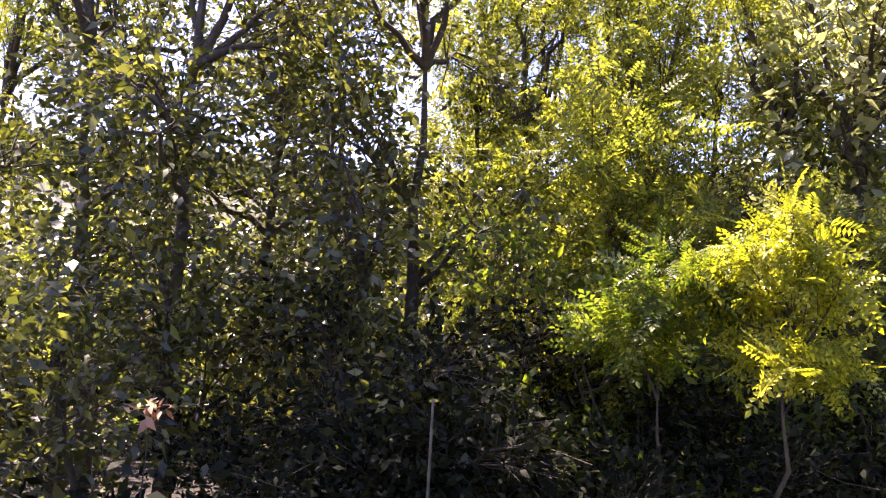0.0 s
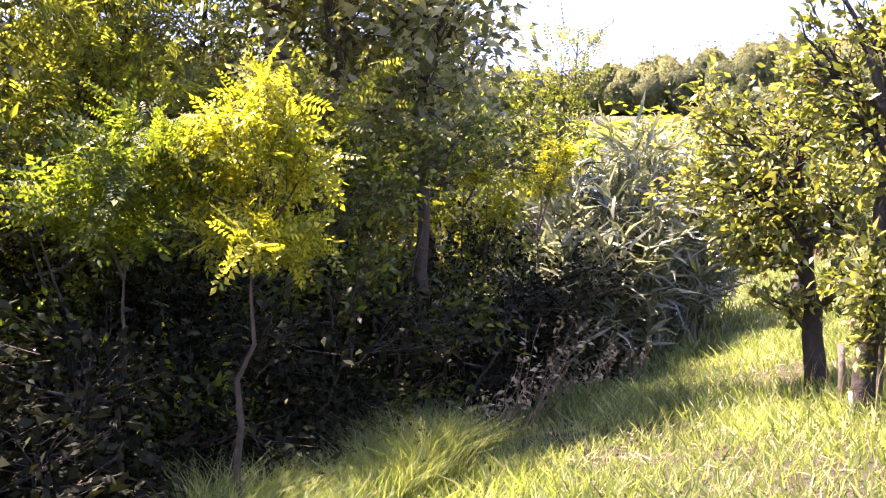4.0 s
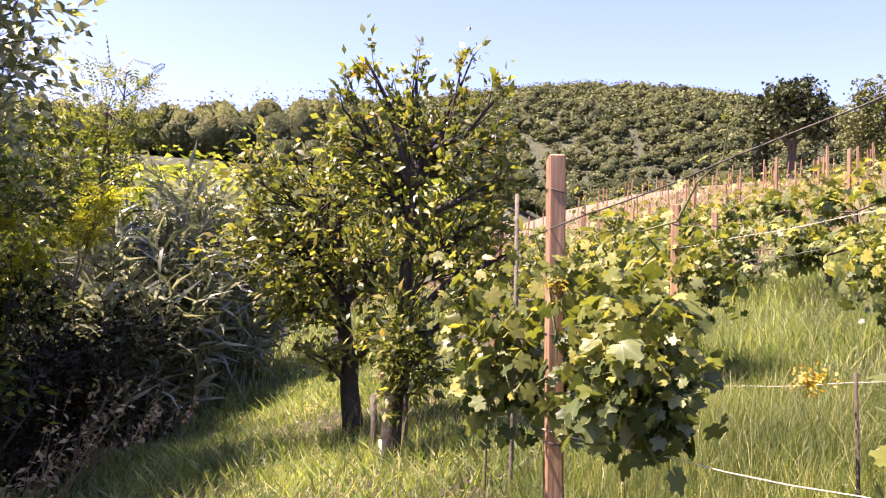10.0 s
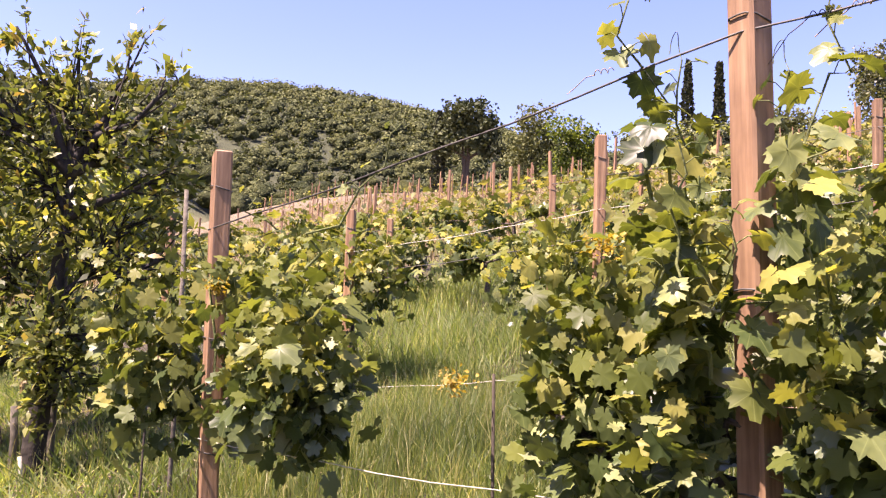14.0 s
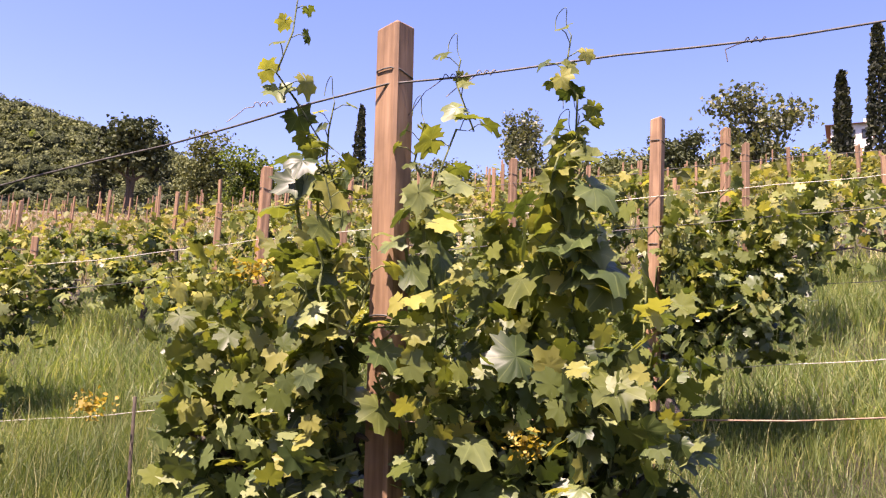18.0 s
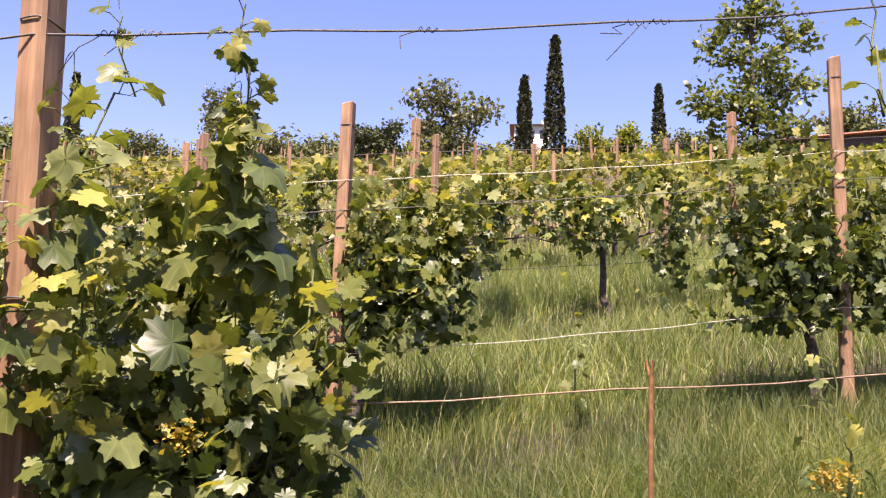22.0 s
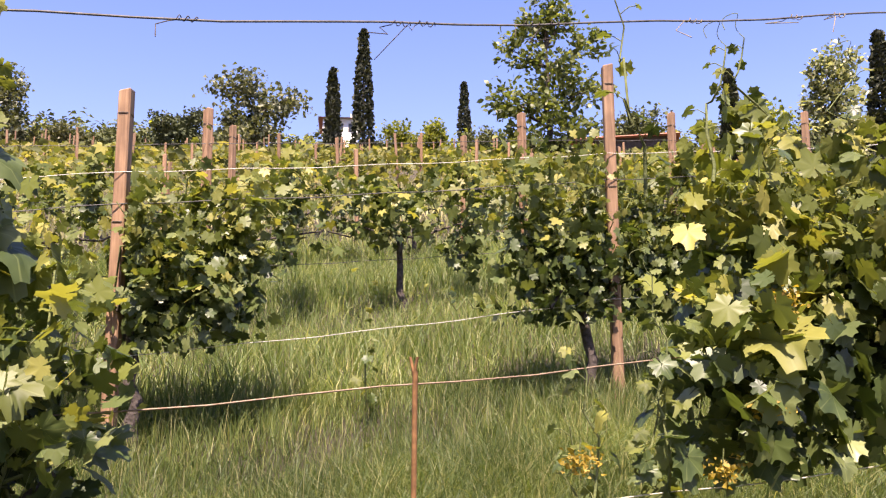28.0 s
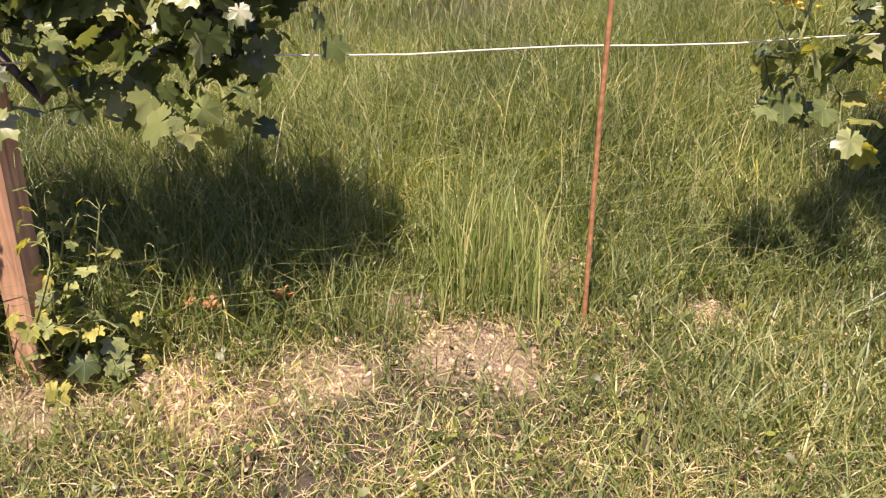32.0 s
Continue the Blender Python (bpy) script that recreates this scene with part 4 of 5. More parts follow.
# ---- trees along the dark edge ----
FLAT = (0.14, 0.14, 0.09)
# these two: darker bark than the others, standing for shade on the trunks
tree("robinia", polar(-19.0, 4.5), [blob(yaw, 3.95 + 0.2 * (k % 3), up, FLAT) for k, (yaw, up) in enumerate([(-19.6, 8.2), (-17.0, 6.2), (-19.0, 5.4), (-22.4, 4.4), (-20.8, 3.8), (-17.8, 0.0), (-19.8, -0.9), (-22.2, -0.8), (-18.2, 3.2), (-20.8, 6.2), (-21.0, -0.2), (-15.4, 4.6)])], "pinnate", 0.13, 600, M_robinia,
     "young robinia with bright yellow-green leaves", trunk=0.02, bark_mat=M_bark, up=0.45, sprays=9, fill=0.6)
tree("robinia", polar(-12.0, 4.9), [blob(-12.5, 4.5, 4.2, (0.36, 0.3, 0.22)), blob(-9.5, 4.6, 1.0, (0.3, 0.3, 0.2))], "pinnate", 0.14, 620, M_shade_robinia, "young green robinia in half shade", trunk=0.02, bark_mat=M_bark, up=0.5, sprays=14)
tree("robinia", polar(-39.5, 8.6), [blob(-39.8, 8.3, 5.9, (0.22, 0.22, 0.16)), blob(-39.2, 8.2, 4.4, (0.2, 0.2, 0.12)), blob(-35.4, 7.6, 4.2, (0.17, 0.17, 0.07)), blob(-36.2, 7.7, 2.2, (0.19, 0.19, 0.08))], "pinnate", 0.13, 300, M_robinia, "small yellow-green robinia at the wood's edge", trunk=0.025, bark_mat=M_bark_grey, up=0.55, sprays=12)
tree("robinia", polar(-40.0, 10.0), [blob(-40.0, 9.5, 11.5, (0.6, 0.6, 0.5)), blob(-38.0, 9.5, 8, (0.7, 0.7, 0.6)), blob(-41.0, 9.5, 14.0, (0.3, 0.3, 0.16))], "pinnate", 0.2, 340, M_ash, "thin feathery robinia rising behind the thicket", trunk=0.05, bark_mat=M_bark_grey, up=0.5)
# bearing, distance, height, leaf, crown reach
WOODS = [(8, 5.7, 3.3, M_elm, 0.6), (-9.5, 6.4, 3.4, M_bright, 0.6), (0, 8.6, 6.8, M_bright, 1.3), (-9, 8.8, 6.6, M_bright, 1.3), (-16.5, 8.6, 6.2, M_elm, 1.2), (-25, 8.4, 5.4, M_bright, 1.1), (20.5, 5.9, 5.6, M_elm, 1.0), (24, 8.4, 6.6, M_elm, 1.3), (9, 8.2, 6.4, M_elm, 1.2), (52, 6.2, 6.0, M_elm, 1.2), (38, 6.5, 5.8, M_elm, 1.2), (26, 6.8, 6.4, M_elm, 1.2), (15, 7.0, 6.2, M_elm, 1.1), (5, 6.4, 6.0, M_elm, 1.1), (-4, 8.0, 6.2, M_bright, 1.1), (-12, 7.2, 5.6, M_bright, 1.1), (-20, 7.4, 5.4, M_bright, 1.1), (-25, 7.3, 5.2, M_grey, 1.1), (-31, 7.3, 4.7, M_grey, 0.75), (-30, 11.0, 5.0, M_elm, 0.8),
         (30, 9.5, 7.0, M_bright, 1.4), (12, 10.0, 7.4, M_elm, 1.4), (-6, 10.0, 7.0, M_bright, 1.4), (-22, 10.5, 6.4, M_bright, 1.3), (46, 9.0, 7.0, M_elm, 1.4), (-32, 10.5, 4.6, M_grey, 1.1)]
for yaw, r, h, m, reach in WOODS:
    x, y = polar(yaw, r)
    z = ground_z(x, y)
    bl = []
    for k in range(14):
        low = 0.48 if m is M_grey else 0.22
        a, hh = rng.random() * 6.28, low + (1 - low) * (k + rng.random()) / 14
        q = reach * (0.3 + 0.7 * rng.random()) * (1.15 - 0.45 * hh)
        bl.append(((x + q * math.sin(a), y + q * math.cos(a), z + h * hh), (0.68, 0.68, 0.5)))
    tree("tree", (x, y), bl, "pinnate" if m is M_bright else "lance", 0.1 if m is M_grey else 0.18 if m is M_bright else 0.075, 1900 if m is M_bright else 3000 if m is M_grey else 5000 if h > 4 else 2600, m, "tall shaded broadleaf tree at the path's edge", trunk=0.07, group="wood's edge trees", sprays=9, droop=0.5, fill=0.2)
# leaf chosen by light: near-black in deep shade, lighter where sun gets in
for yaw, r, h, m in [(44, 4.8, 1.9, M_under_shade), (32, 4.9, 2.0, M_elm), (22, 5.0, 2.1, M_elm), (13, 5.1, 2.0, M_elm), (5, 5.1, 1.9, M_under_shade), (-3, 5.2, 1.9, M_under_shade), (-11, 5.6, 2.3, M_shade_robinia), (-19, 6.3, 2.4, M_shade_robinia), (-24, 6.4, 2.4, M_green), (-29, 7.0, 2.5, M_green), (-34, 7.9, 2.9, M_green), (-30, 7.1, 1.2, M_under_shade), (-36.5, 8.6, 1.1, M_under_shade), (0, 4.3, 0.7, M_under_shade), (12, 4.3, 0.8, M_under_shade), (24, 4.3, 0.9, M_under_shade), (36, 4.2, 0.9, M_under_shade), (10, 4.7, 1.2, M_under_shade), (15.5, 4.6, 1.2, M_under_shade), (3.5, 4.7, 1.2, M_under_shade), (-17, 5.5, 1.1, M_under_shade), (-21.5, 6.2, 0.9, M_under_shade), (-25.5, 6.2, 1.0, M_under_shade), (-33, 7.3, 1.1, M_under_shade), (-37.0, 7.8, 1.6, M_under_shade), (-40.2, 8.4, 1.3, M_under_shade), (-8, 5.0, 1.1, M_under_shade), (-14, 6.2, 1.6, M_under_shade), (-22, 6.4, 1.5, M_under_shade), (-4, 6.2, 1.7, M_under_shade)]:
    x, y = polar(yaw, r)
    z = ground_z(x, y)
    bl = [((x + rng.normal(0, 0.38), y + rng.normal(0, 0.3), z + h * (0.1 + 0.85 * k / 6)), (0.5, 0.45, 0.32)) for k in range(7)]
    tree("bush", (x, y), bl, "lance", 0.062, 2500, m, "dense undergrowth bush in shade under the trees", "bush", trunk=0.02, group="undergrowth", stems=3)

M_pink = leafy("withered pink leaf", [(0.0, (0.3, 0.13, 0.1)), (1.0, (0.55, 0.36, 0.3))], 0.6, 0.3)
x, y = polar(22.6, 4.2)
z = ground_z(x, y)
withered = thing("withered_shoot", (x, y, z), "withered shoot with pinkish dry leaves in the undergrowth", "shoot")
put("stem", Soup().tube(bend((0, 0, -0.03), (0.03, 0, 1.15 - z), 0.03, 7), np.linspace(0.006, 0.003, 7), 5).mesh("stem", M_bark), withered)
put("crown", leaves("crown", "lance", in_blob(34, (0.03, 0, 1.15 - z), (0.1, 0.1, 0.05), 0.2), 0.06, M_pink, droop=0.4), withered)
x, y = polar(4.4, 4.1)
z = ground_z(x, y)
sapling = new("dead_stem", Soup().tube(bend((x, y, z - 0.05), (x + 0.03, y, 1.25), 0.012, 7), np.linspace(0.012, 0.007, 7), 6).mesh("dead_stem", M_bark_grey))
tagged(sapling, "thin bare grey dead stem in the undergrowth", "stem")

# ---- cane thicket ----
def canes(x0, y0, n, h, r):
    z = ground_z(x0, y0)
    o = np.array([x0, y0, z])
    ob = thing("giant_cane", o, "grey-green giant cane thicket with long drooping leaves", "cane", "cane thicket")
    pts, dirs, culm = [], [], Soup()
    for k in range(n):
        a, q = rng.random() * 6.283, r * math.sqrt(rng.random())
        b = np.array([x0 + q * math.cos(a), y0 + q * math.sin(a), z])
        b[2] = ground_z(b[0], b[1])
        top = b + np.array([*rng.normal(0, 0.3, 2), h * (0.65 + 0.45 * rng.random())])
        line = bend(b, top, 0.04, 6)
        culm.tube(line - o, np.linspace(0.011, 0.004, 6), 5)
        m = 40
        w = 0.2 + 0.8 * rng.random(m)
        pts.append(np.stack([np.interp(w, np.linspace(0, 1, 6), line[:, c]) for c in range(3)], -1))
        d = rng.normal(0, 1, (m, 3))
        d[:, 2] = 0.8
        dirs.append(d)
    put("culm", culm.mesh("culm", M_reed), ob, kind="stuff")
    put("foliage", leaves("foliage", "blade", np.concatenate(pts) - o, 0.33, M_reed, up=0.45, along=np.concatenate(dirs), spread=0.25), ob, kind="stuff")


for yaw, r, n, h in [(-40.8, 8.9, 70, 1.4), (-43.3, 9.3, 90, 1.9), (-46.3, 10.0, 100, 2.35), (-48.2, 12.0, 80, 2.1), (-44.8, 10.8, 80, 2.5), (-42.3, 10.2, 70, 1.9)]:
    canes(*polar(yaw, r), n, h, 0.65)

# ---- grass ----
def grass(name, label, s0, s1, t0, t1, n, hgt, mat, width=1.0, lean=0.35, curved=False, patchy=1.0, skew=0.0):
    s = s0 + (s1 - s0) * rng.random(n)
    t = t0 + (t1 - t0) * rng.random(n)
    s = s + skew * (t - 5)
    lump = np.sin(3.1 * s + 1.3 * t) + np.sin(2.3 * t - 1.7 * s + 1) + 0.8 * np.sin(7.1 * s + 5.3 * t)
    k = patchy * lump + rng.normal(0, 0.9, n) > -0.7 - 1.4 * (hgt > 0.12)
    if patchy < 0:
        k &= rng.random(n) < 0.75 + bare(s, t)
    else:
        k &= rng.random(n) > 0.93 * bare(s, t)
    k &= (t < 3) | (s - 0.62 * t > -3.85 + 0.3 * step(6, 7, t) + 0.2 * np.sin(5 * t))
    s, t = s[k], t[k]
    x, y = st(s, t)
    z = height(x, y) - 0.01
    m = len(x)
    L = hgt * (0.55 + 0.6 * rng.random(m)) * (1 + 0.25 * np.sin(3.1 * s + 1.3 * t))
    a = rng.random(m) * 6.283
    w = width * 0.0017 * (0.7 + 0.6 * rng.random(m))
    lx, ly = rng.normal(0, lean, m) * L, rng.normal(0, lean, m) * L
    c, q = np.cos(a) * w, np.sin(a) * w
    v = np.zeros((m, 5, 3))
    bow = 0.36 if curved else 0.57
    v[:, 0] = np.stack([x - c, y - q, z], -1)
    v[:, 1] = np.stack([x + c, y + q, z], -1)
    v[:, 2] = np.stack([x + c * 0.8 + lx * bow, y + q * 0.8 + ly * bow, z + L * 0.6], -1)
    v[:, 3] = np.stack([x + lx, y + ly, z + L * 0.95], -1)
    v[:, 4] = np.stack([x - c * 0.8 + lx * bow, y - q * 0.8 + ly * bow, z + L * 0.6], -1)
    if curved:
        f = np.array([[0, 1, 2], [0, 2, 4], [4, 2, 3]])[None] + (np.arange(m) * 5)[:, None, None]
    else:
        v = v[:, :4]
        f = np.array([[0, 1, 2], [0, 2, 3]])[None] + (np.arange(m) * 4)[:, None, None]
    tagged(new(name, mesh_of(name, v.reshape(-1, 3), f.reshape(-1, 3), mat)), label, "grass", "", "stuff")


grass("grass", "tall green meadow grass between the vine rows", 1.85, 4.6, -5, 3.5, 90000, 0.22, M_grass, curved=True, patchy=0.8)
grass("grass", "short undergrass between the vine rows", 1.6, 9.0, -6, 4, 26000, 0.12, M_grass, 3.4)
grass("grass", "tall pale grass tufts at the path's edge", -0.75, 0.1, 4.2, 6.0, 7000, 0.36, M_yellow, 1.5, lean=0.6, curved=True, skew=0.62)
grass("grass", "short trodden grass by the vines", -1.0, 1.9, -5, 3.5, 50000, 0.075, M_grass, 1.2, lean=0.7, curved=True)
grass("grass", "short trodden grass by the vines", 0.7, 2.1, -2.3, 1.4, 46000, 0.1, M_grass, 1.15, lean=0.7, curved=True, patchy=0.4)
grass("grass", "blue-green young grass at the foot of the vines", 1.45, 2.3, -2.4, -0.75, 6500, 0.15, M_bluegrass, 1.5, lean=0.45, curved=True, patchy=0.6)
grass("grass", "tangled grass under the trellis wires", 1.9, 3.6, -3.0, 1.2, 26000, 0.2, M_grass, 1.2, lean=0.95, curved=True, patchy=0.8)
grass("grass", "dry yellow grass on the bare headland", 0.4, 1.95, -3, 2.0, 42000, 0.07, M_straw, 0.9, lean=1.0, curved=True, patchy=-0.5)
grass("grass", "dry brown grass on the bare headland", 0.4, 2.1, -3, 2.0, 26000, 0.055, M_dry, 0.8, lean=1.0, curved=True, patchy=-0.8)
grass("grass", "tall green meadow grass between the vine rows", 4.4, 9.5, -9, 6, 80000, 0.26, M_yellow, 1.7, lean=0.45, curved=True)
grass("grass", "bright green grass on the path", -2.0, 5.0, 3.2, 9, 56000, 0.13, M_yellow, 2.8, lean=0.5)
grass("grass", "bright green grass on the path", 0.0, 11.0, 8.5, 20, 18000, 0.25, M_yellow, 5.5)
grass("grass", "pale rough grass on the far slope", 9.5, 22, -15, 14, 20000, 0.3, M_straw, 7.0)
grass("grass", "rough grass behind the path", -9, -0.8, -12, 4, 5000, 0.22, M_grass, 6.0)
grass("grass", "short mown grass on the path", -6, 0.7, -8, 4, 90000, 0.1, M_grass, 3.6, lean=0.8, patchy=0.12)
grass("dry_grass", "dry brown grass between the far vine rows", 9, 46, 2, 36, 42000, 0.28, M_dry, 9.0)
grass("dry_grass", "dry brown cut grass along the cane thicket", -0.75, -0.1, 7.5, 13.0, 7000, 0.2, M_dry, 1.8, lean=0.8, curved=True, skew=0.62)
grass("ripe_grass", "long pale green stalks beside the rusty stake", 1.82, 2.1, -0.56, -0.32, 420, 0.42, M_yellow, 1.2, lean=0.16, curved=True)
grass("ripe_grass", "pale stalks under the vine wires", 1.9, 2.6, -2.2, 0.6, 260, 0.36, M_straw, 0.7, lean=0.2, curved=True)
grass("ripe_grass", "pale seed heads standing above the grass", 2.3, 7, -5, 6, 5200, 0.36, M_straw, 0.8, lean=0.2, curved=True)


def weeds(label, s0, s1, t0, t1, n, size, mat, kind="oval"):
    """Low broad-leaved weeds in loose patches."""
    m = n // 12
    cs, ct = s0 + (s1 - s0) * rng.random(m), t0 + (t1 - t0) * rng.random(m)
    s, t = np.repeat(cs, 12) + rng.normal(0, 0.035, m * 12), np.repeat(ct, 12) + rng.normal(0, 0.035, m * 12)
    x, y = st(s, t)
    p = np.stack([x, y, height(x, y) + 0.01 + 0.07 * rng.random(m * 12) ** 2], -1)
    tagged(new("weeds", leaves("weeds", kind, p, size, mat, up=0.55)), label, "weeds", "", "stuff")


weeds("low broad-leaved green weeds in the turf", 0.5, 2.1, -2.8, 1.6, 6000, 0.018, M_green)
weeds("low broad-leaved green weeds in the turf", 2.0, 4.2, -4.0, 3.0, 4000, 0.024, M_green)
weeds("dry brown leaf litter on the headland", 0.5, 2.0, -2.8, 1.6, 2600, 0.012, M_stalk, "lance")

# ---- far trees and woods ----
def clump_tree(name, x, y, h, w, n, size, mat, label, category="tree", trunk=0.15, low=0.25, group="far trees"):
    z = ground_z(x, y)
    bl = []
    for k in range(8):
        a, hh = rng.random() * 6.28, low + (1 - low) * (k + 0.5) / 8
        q = w * 0.3 * rng.random()
        bl.append(((x + q * math.sin(a), y + q * math.cos(a), z + h * hh * 0.93), (w * 0.32, w * 0.32, h * 0.14)))
    return tree(name, (x, y), bl, "clump", size, n, mat, label, category, trunk=trunk, group=group, sprays=9, fill=0.9)


def over(yaw, r, up):
    """How tall a thing must stand there to reach that angle over the level."""
    x, y = polar(yaw, r)
    return x, y, 1.58 + r * math.tan(radians(up)) - ground_z(x, y)


def cypress(yaw, r, up, w):
    x, y, h = over(yaw, r, up)
    z = ground_z(x, y)
    o = np.array([x, y, z])
    ob = thing("cypress", o, "tall narrow dark cypress on the hill", "cypress", "cypresses")
    put("trunk", Soup().tube([(0, 0, -0.2), (0, 0, h * 0.5), (0, 0, h * 0.95)], [0.16, 0.1, 0.03], 7).mesh("trunk", M_bark), ob)
    n = 2600
    k = rng.random(n)
    prof = w * 0.5 * np.minimum(1, k / 0.12 + 0.35) * np.sqrt(np.clip(1.02 - k, 0, 1)) * (1 + 0.06 * np.sin(14 * k + r)) * (0.8 + 0.2 * rng.random(n))
    a = rng.random(n) * 6.283
    p = np.stack([prof * np.cos(a), prof * np.sin(a), 0.3 + (h - 0.3) * k], -1)
    put("crown", leaves("crown", "clump", p, 0.26, M_cypress, up=0.1, along=np.repeat(np.array([[0, 0, 1.0]]), n, 0)), ob)


for c in [(-133.5, 62, 21.8, 1.9), (-131.4, 61, 19.2, 1.4), (-140.5, 80, 18.5, 1.8), (-99.6, 80, 17.4, 1.5), (-101.6, 82, 17.2, 1.5), (-158.3, 55, 18.1, 1.6), (-167.2, 50, 19.2, 1.8), (-83.0, 97, 14.1, 1.9)]:
    cypress(*c)
for yaw, r, up, w, m, tag in [(-89.3, 92, 14.5, 8, M_wood, "rounded green tree at the vineyard's top"), (-92.6, 86, 13.8, 9, M_green, "rounded green tree at the vineyard's top"), (-96.8, 86, 13.3, 8, M_wood, "rounded green tree at the vineyard's top"),
                        (-111.1, 60, 17.6, 4.4, M_olive, "bare-limbed grey-green tree on the skyline"), (-126.3, 50, 18.9, 6.0, M_olive, "grey-green olive tree on the skyline"), (-120.4, 60, 15.9, 3.2, M_wood_dark, "round dark pine on the skyline"), (-122.2, 60, 16.2, 3.0, M_wood_dark, "round dark pine on the skyline"),
                        (-136.5, 60, 15.6, 4, M_bright, "small tree on the skyline"), (-138.6, 60, 15.8, 3, M_bright, "small tree on the skyline"), (-164.5, 45, 19.0, 3.4, M_grey, "pale thin tree on the skyline"),
                        (-106, 62, 13.8, 7, M_wood, "dark hedge trees on the skyline"), (-114.5, 62, 14.4, 6, M_olive, "dark hedge trees on the skyline"), (-117.5, 62, 14.6, 5, M_wood, "dark hedge trees on the skyline"), (-100, 75, 13.2, 9, M_wood, "dark hedge trees on the skyline"), (-104, 70, 13.0, 9, M_bright, "dark hedge trees on the skyline"), (-152.5, 55, 16.2, 5, M_wood, "low trees on the skyline"), (-160, 55, 16.0, 5, M_bright, "low trees on the skyline"), (-129.3, 64, 14.5, 3, M_wood, "low hedge on the skyline"), (-132.3, 66, 14.2, 5, M_wood, "low hedge on the skyline"), (-134.8, 64, 14.6, 3.4, M_wood, "low hedge on the skyline"), (-124, 62, 15, 4, M_wood, "low hedge on the skyline"), (-142, 62, 15.2, 5, M_wood, "low hedge on the skyline"), (-171, 50, 17, 6, M_bright, "low trees on the skyline"), (-149.6, 36, 13.7, 2.0, M_bright, "low bush before the barn"), (-151.6, 36, 13.6, 2.0, M_wood, "low bush before the barn"), (-153.6, 36, 13.8, 2.0, M_bright, "low bush before the barn")]:
    x, y, h = over(yaw, r, up)
    clump_tree("tree", x, y, h, w, 2800 if h * w > 60 else 1900, 0.016 * math.sqrt(h * w) + 0.11, m, tag)


tree("tree", polar(-84.9, 96), [blob(-84.9 + a, 96, e, (2.0, 2.0, 1.5)) for a, e in ((0, 13.9), (-1.2, 13.2), (1.2, 13.0), (-1.7, 12.1), (1.5, 12.0), (0.2, 12.4), (-0.7, 14.3), (0.7, 14.2))],
     "clump", 0.36, 2400, M_wood_dark, "broad dark tree with bare trunks on the slope", trunk=0.4, stems=2, group="far trees", sprays=9, fill=0.9)


# woods as one mass
DV = [(math.cos(a) * math.cos(e), math.sin(a) * math.cos(e), math.sin(e)) for e in (-1.2, -0.4, 0.15, 0.65, 1.1) for a in np.linspace(0, 2 * math.pi, 9, endpoint=False)] + [(0, 0, 1)]
DF = [(9 * r + i, 9 * r + (i + 1) % 9, 9 * r + 9 + (i + 1) % 9) for r in range(4) for i in range(9)] + [(9 * r + i, 9 * r + 9 + (i + 1) % 9, 9 * r + 9 + i) for r in range(4) for i in range(9)] + [(36 + i, 36 + (i + 1) % 9, 45) for i in range(9)]
DV, DF = np.array(DV), np.array(DF)


def woods(name, label, spots, n, size, mats, solid=0.8, body=("wood", "dark", "light"), even=2.0):
    """Many crowns as one mass: a lumpy leafy body each, roughened by small sprays of leaves all over it."""
    for m, mat in enumerate(mats):
        pts, outs, sizes, dome = [], [], [], []
        for x, y, h, w in spots[m :: len(mats)]:
            z = ground_z(x, y)
            mid, half = np.array([x, y, z + h * 0.5]), np.array([w * 0.5, w * 0.5, h * 0.52])
            p, q = rng.random(2) * 6

            def lump(c):
                return 1 + 0.13 * np.sin(4 * c[:, 0] + 5 * c[:, 2] + p) + 0.13 * np.sin(5 * c[:, 1] + 3 * c[:, 0] + q)

            if solid:
                dome.append(mid + DV * (solid * lump(DV) * (1 + rng.normal(0, 0.07, len(DV))))[:, None] * half)
            c = rng.normal(0, 1, (n, 3))
            c /= np.linalg.norm(c, axis=1, keepdims=True)
            c[:, 2] = np.abs(c[:, 2]) * np.sign(rng.random(n) - 0.25)
            outs.append(c * even)
            pts.append(mid + c * ((0.85 + 0.18 * rng.random(n)) * lump(c))[:, None] * half)
            sizes.append(np.full(n, size * math.hypot(x - CX, y - CY)))
        tagged(new(name, leaves(name, "clump", np.concatenate(pts), np.concatenate(sizes), mat, up=0.35, out=np.concatenate(outs))), label, "woods", "", "stuff")
        if solid:
            f = DF[None] + (np.arange(len(dome)) * len(DV))[:, None, None]
            tagged(new(name, mesh_of(name, np.concatenate(dome), f.reshape(-1, 3), SHAG[body[m % len(body)]], False)), label, "woods", "", "stuff")


spots = []
for k in range(420):
    yaw = 30 - 90 * (k + rng.random()) / 420
    x, y, h = over(yaw, 146 + 16 * rng.random(), (11.2 + 0.13 * max(0, -40 - yaw)) + 1.2 * rng.random())
    spots.append((x, y, max(5, h), 6.0 + 3.5 * rng.random()))
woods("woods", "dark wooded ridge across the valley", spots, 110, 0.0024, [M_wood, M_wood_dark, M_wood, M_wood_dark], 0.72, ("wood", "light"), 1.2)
spots = []
for k in range(5600):
    x, y = polar(-50 - 62 * rng.random(), 108 + 290 * rng.random() ** 0.7)
    q = rng.random()
    if -104 < math.degrees(math.atan2(CX - x, y - CY)) < -70 and math.hypot(x - CX, y - CY) < 114:
        continue
    spots.append((x, y, 2.6 + 3.4 * q * q, 3.4 + 4.2 * q * q))
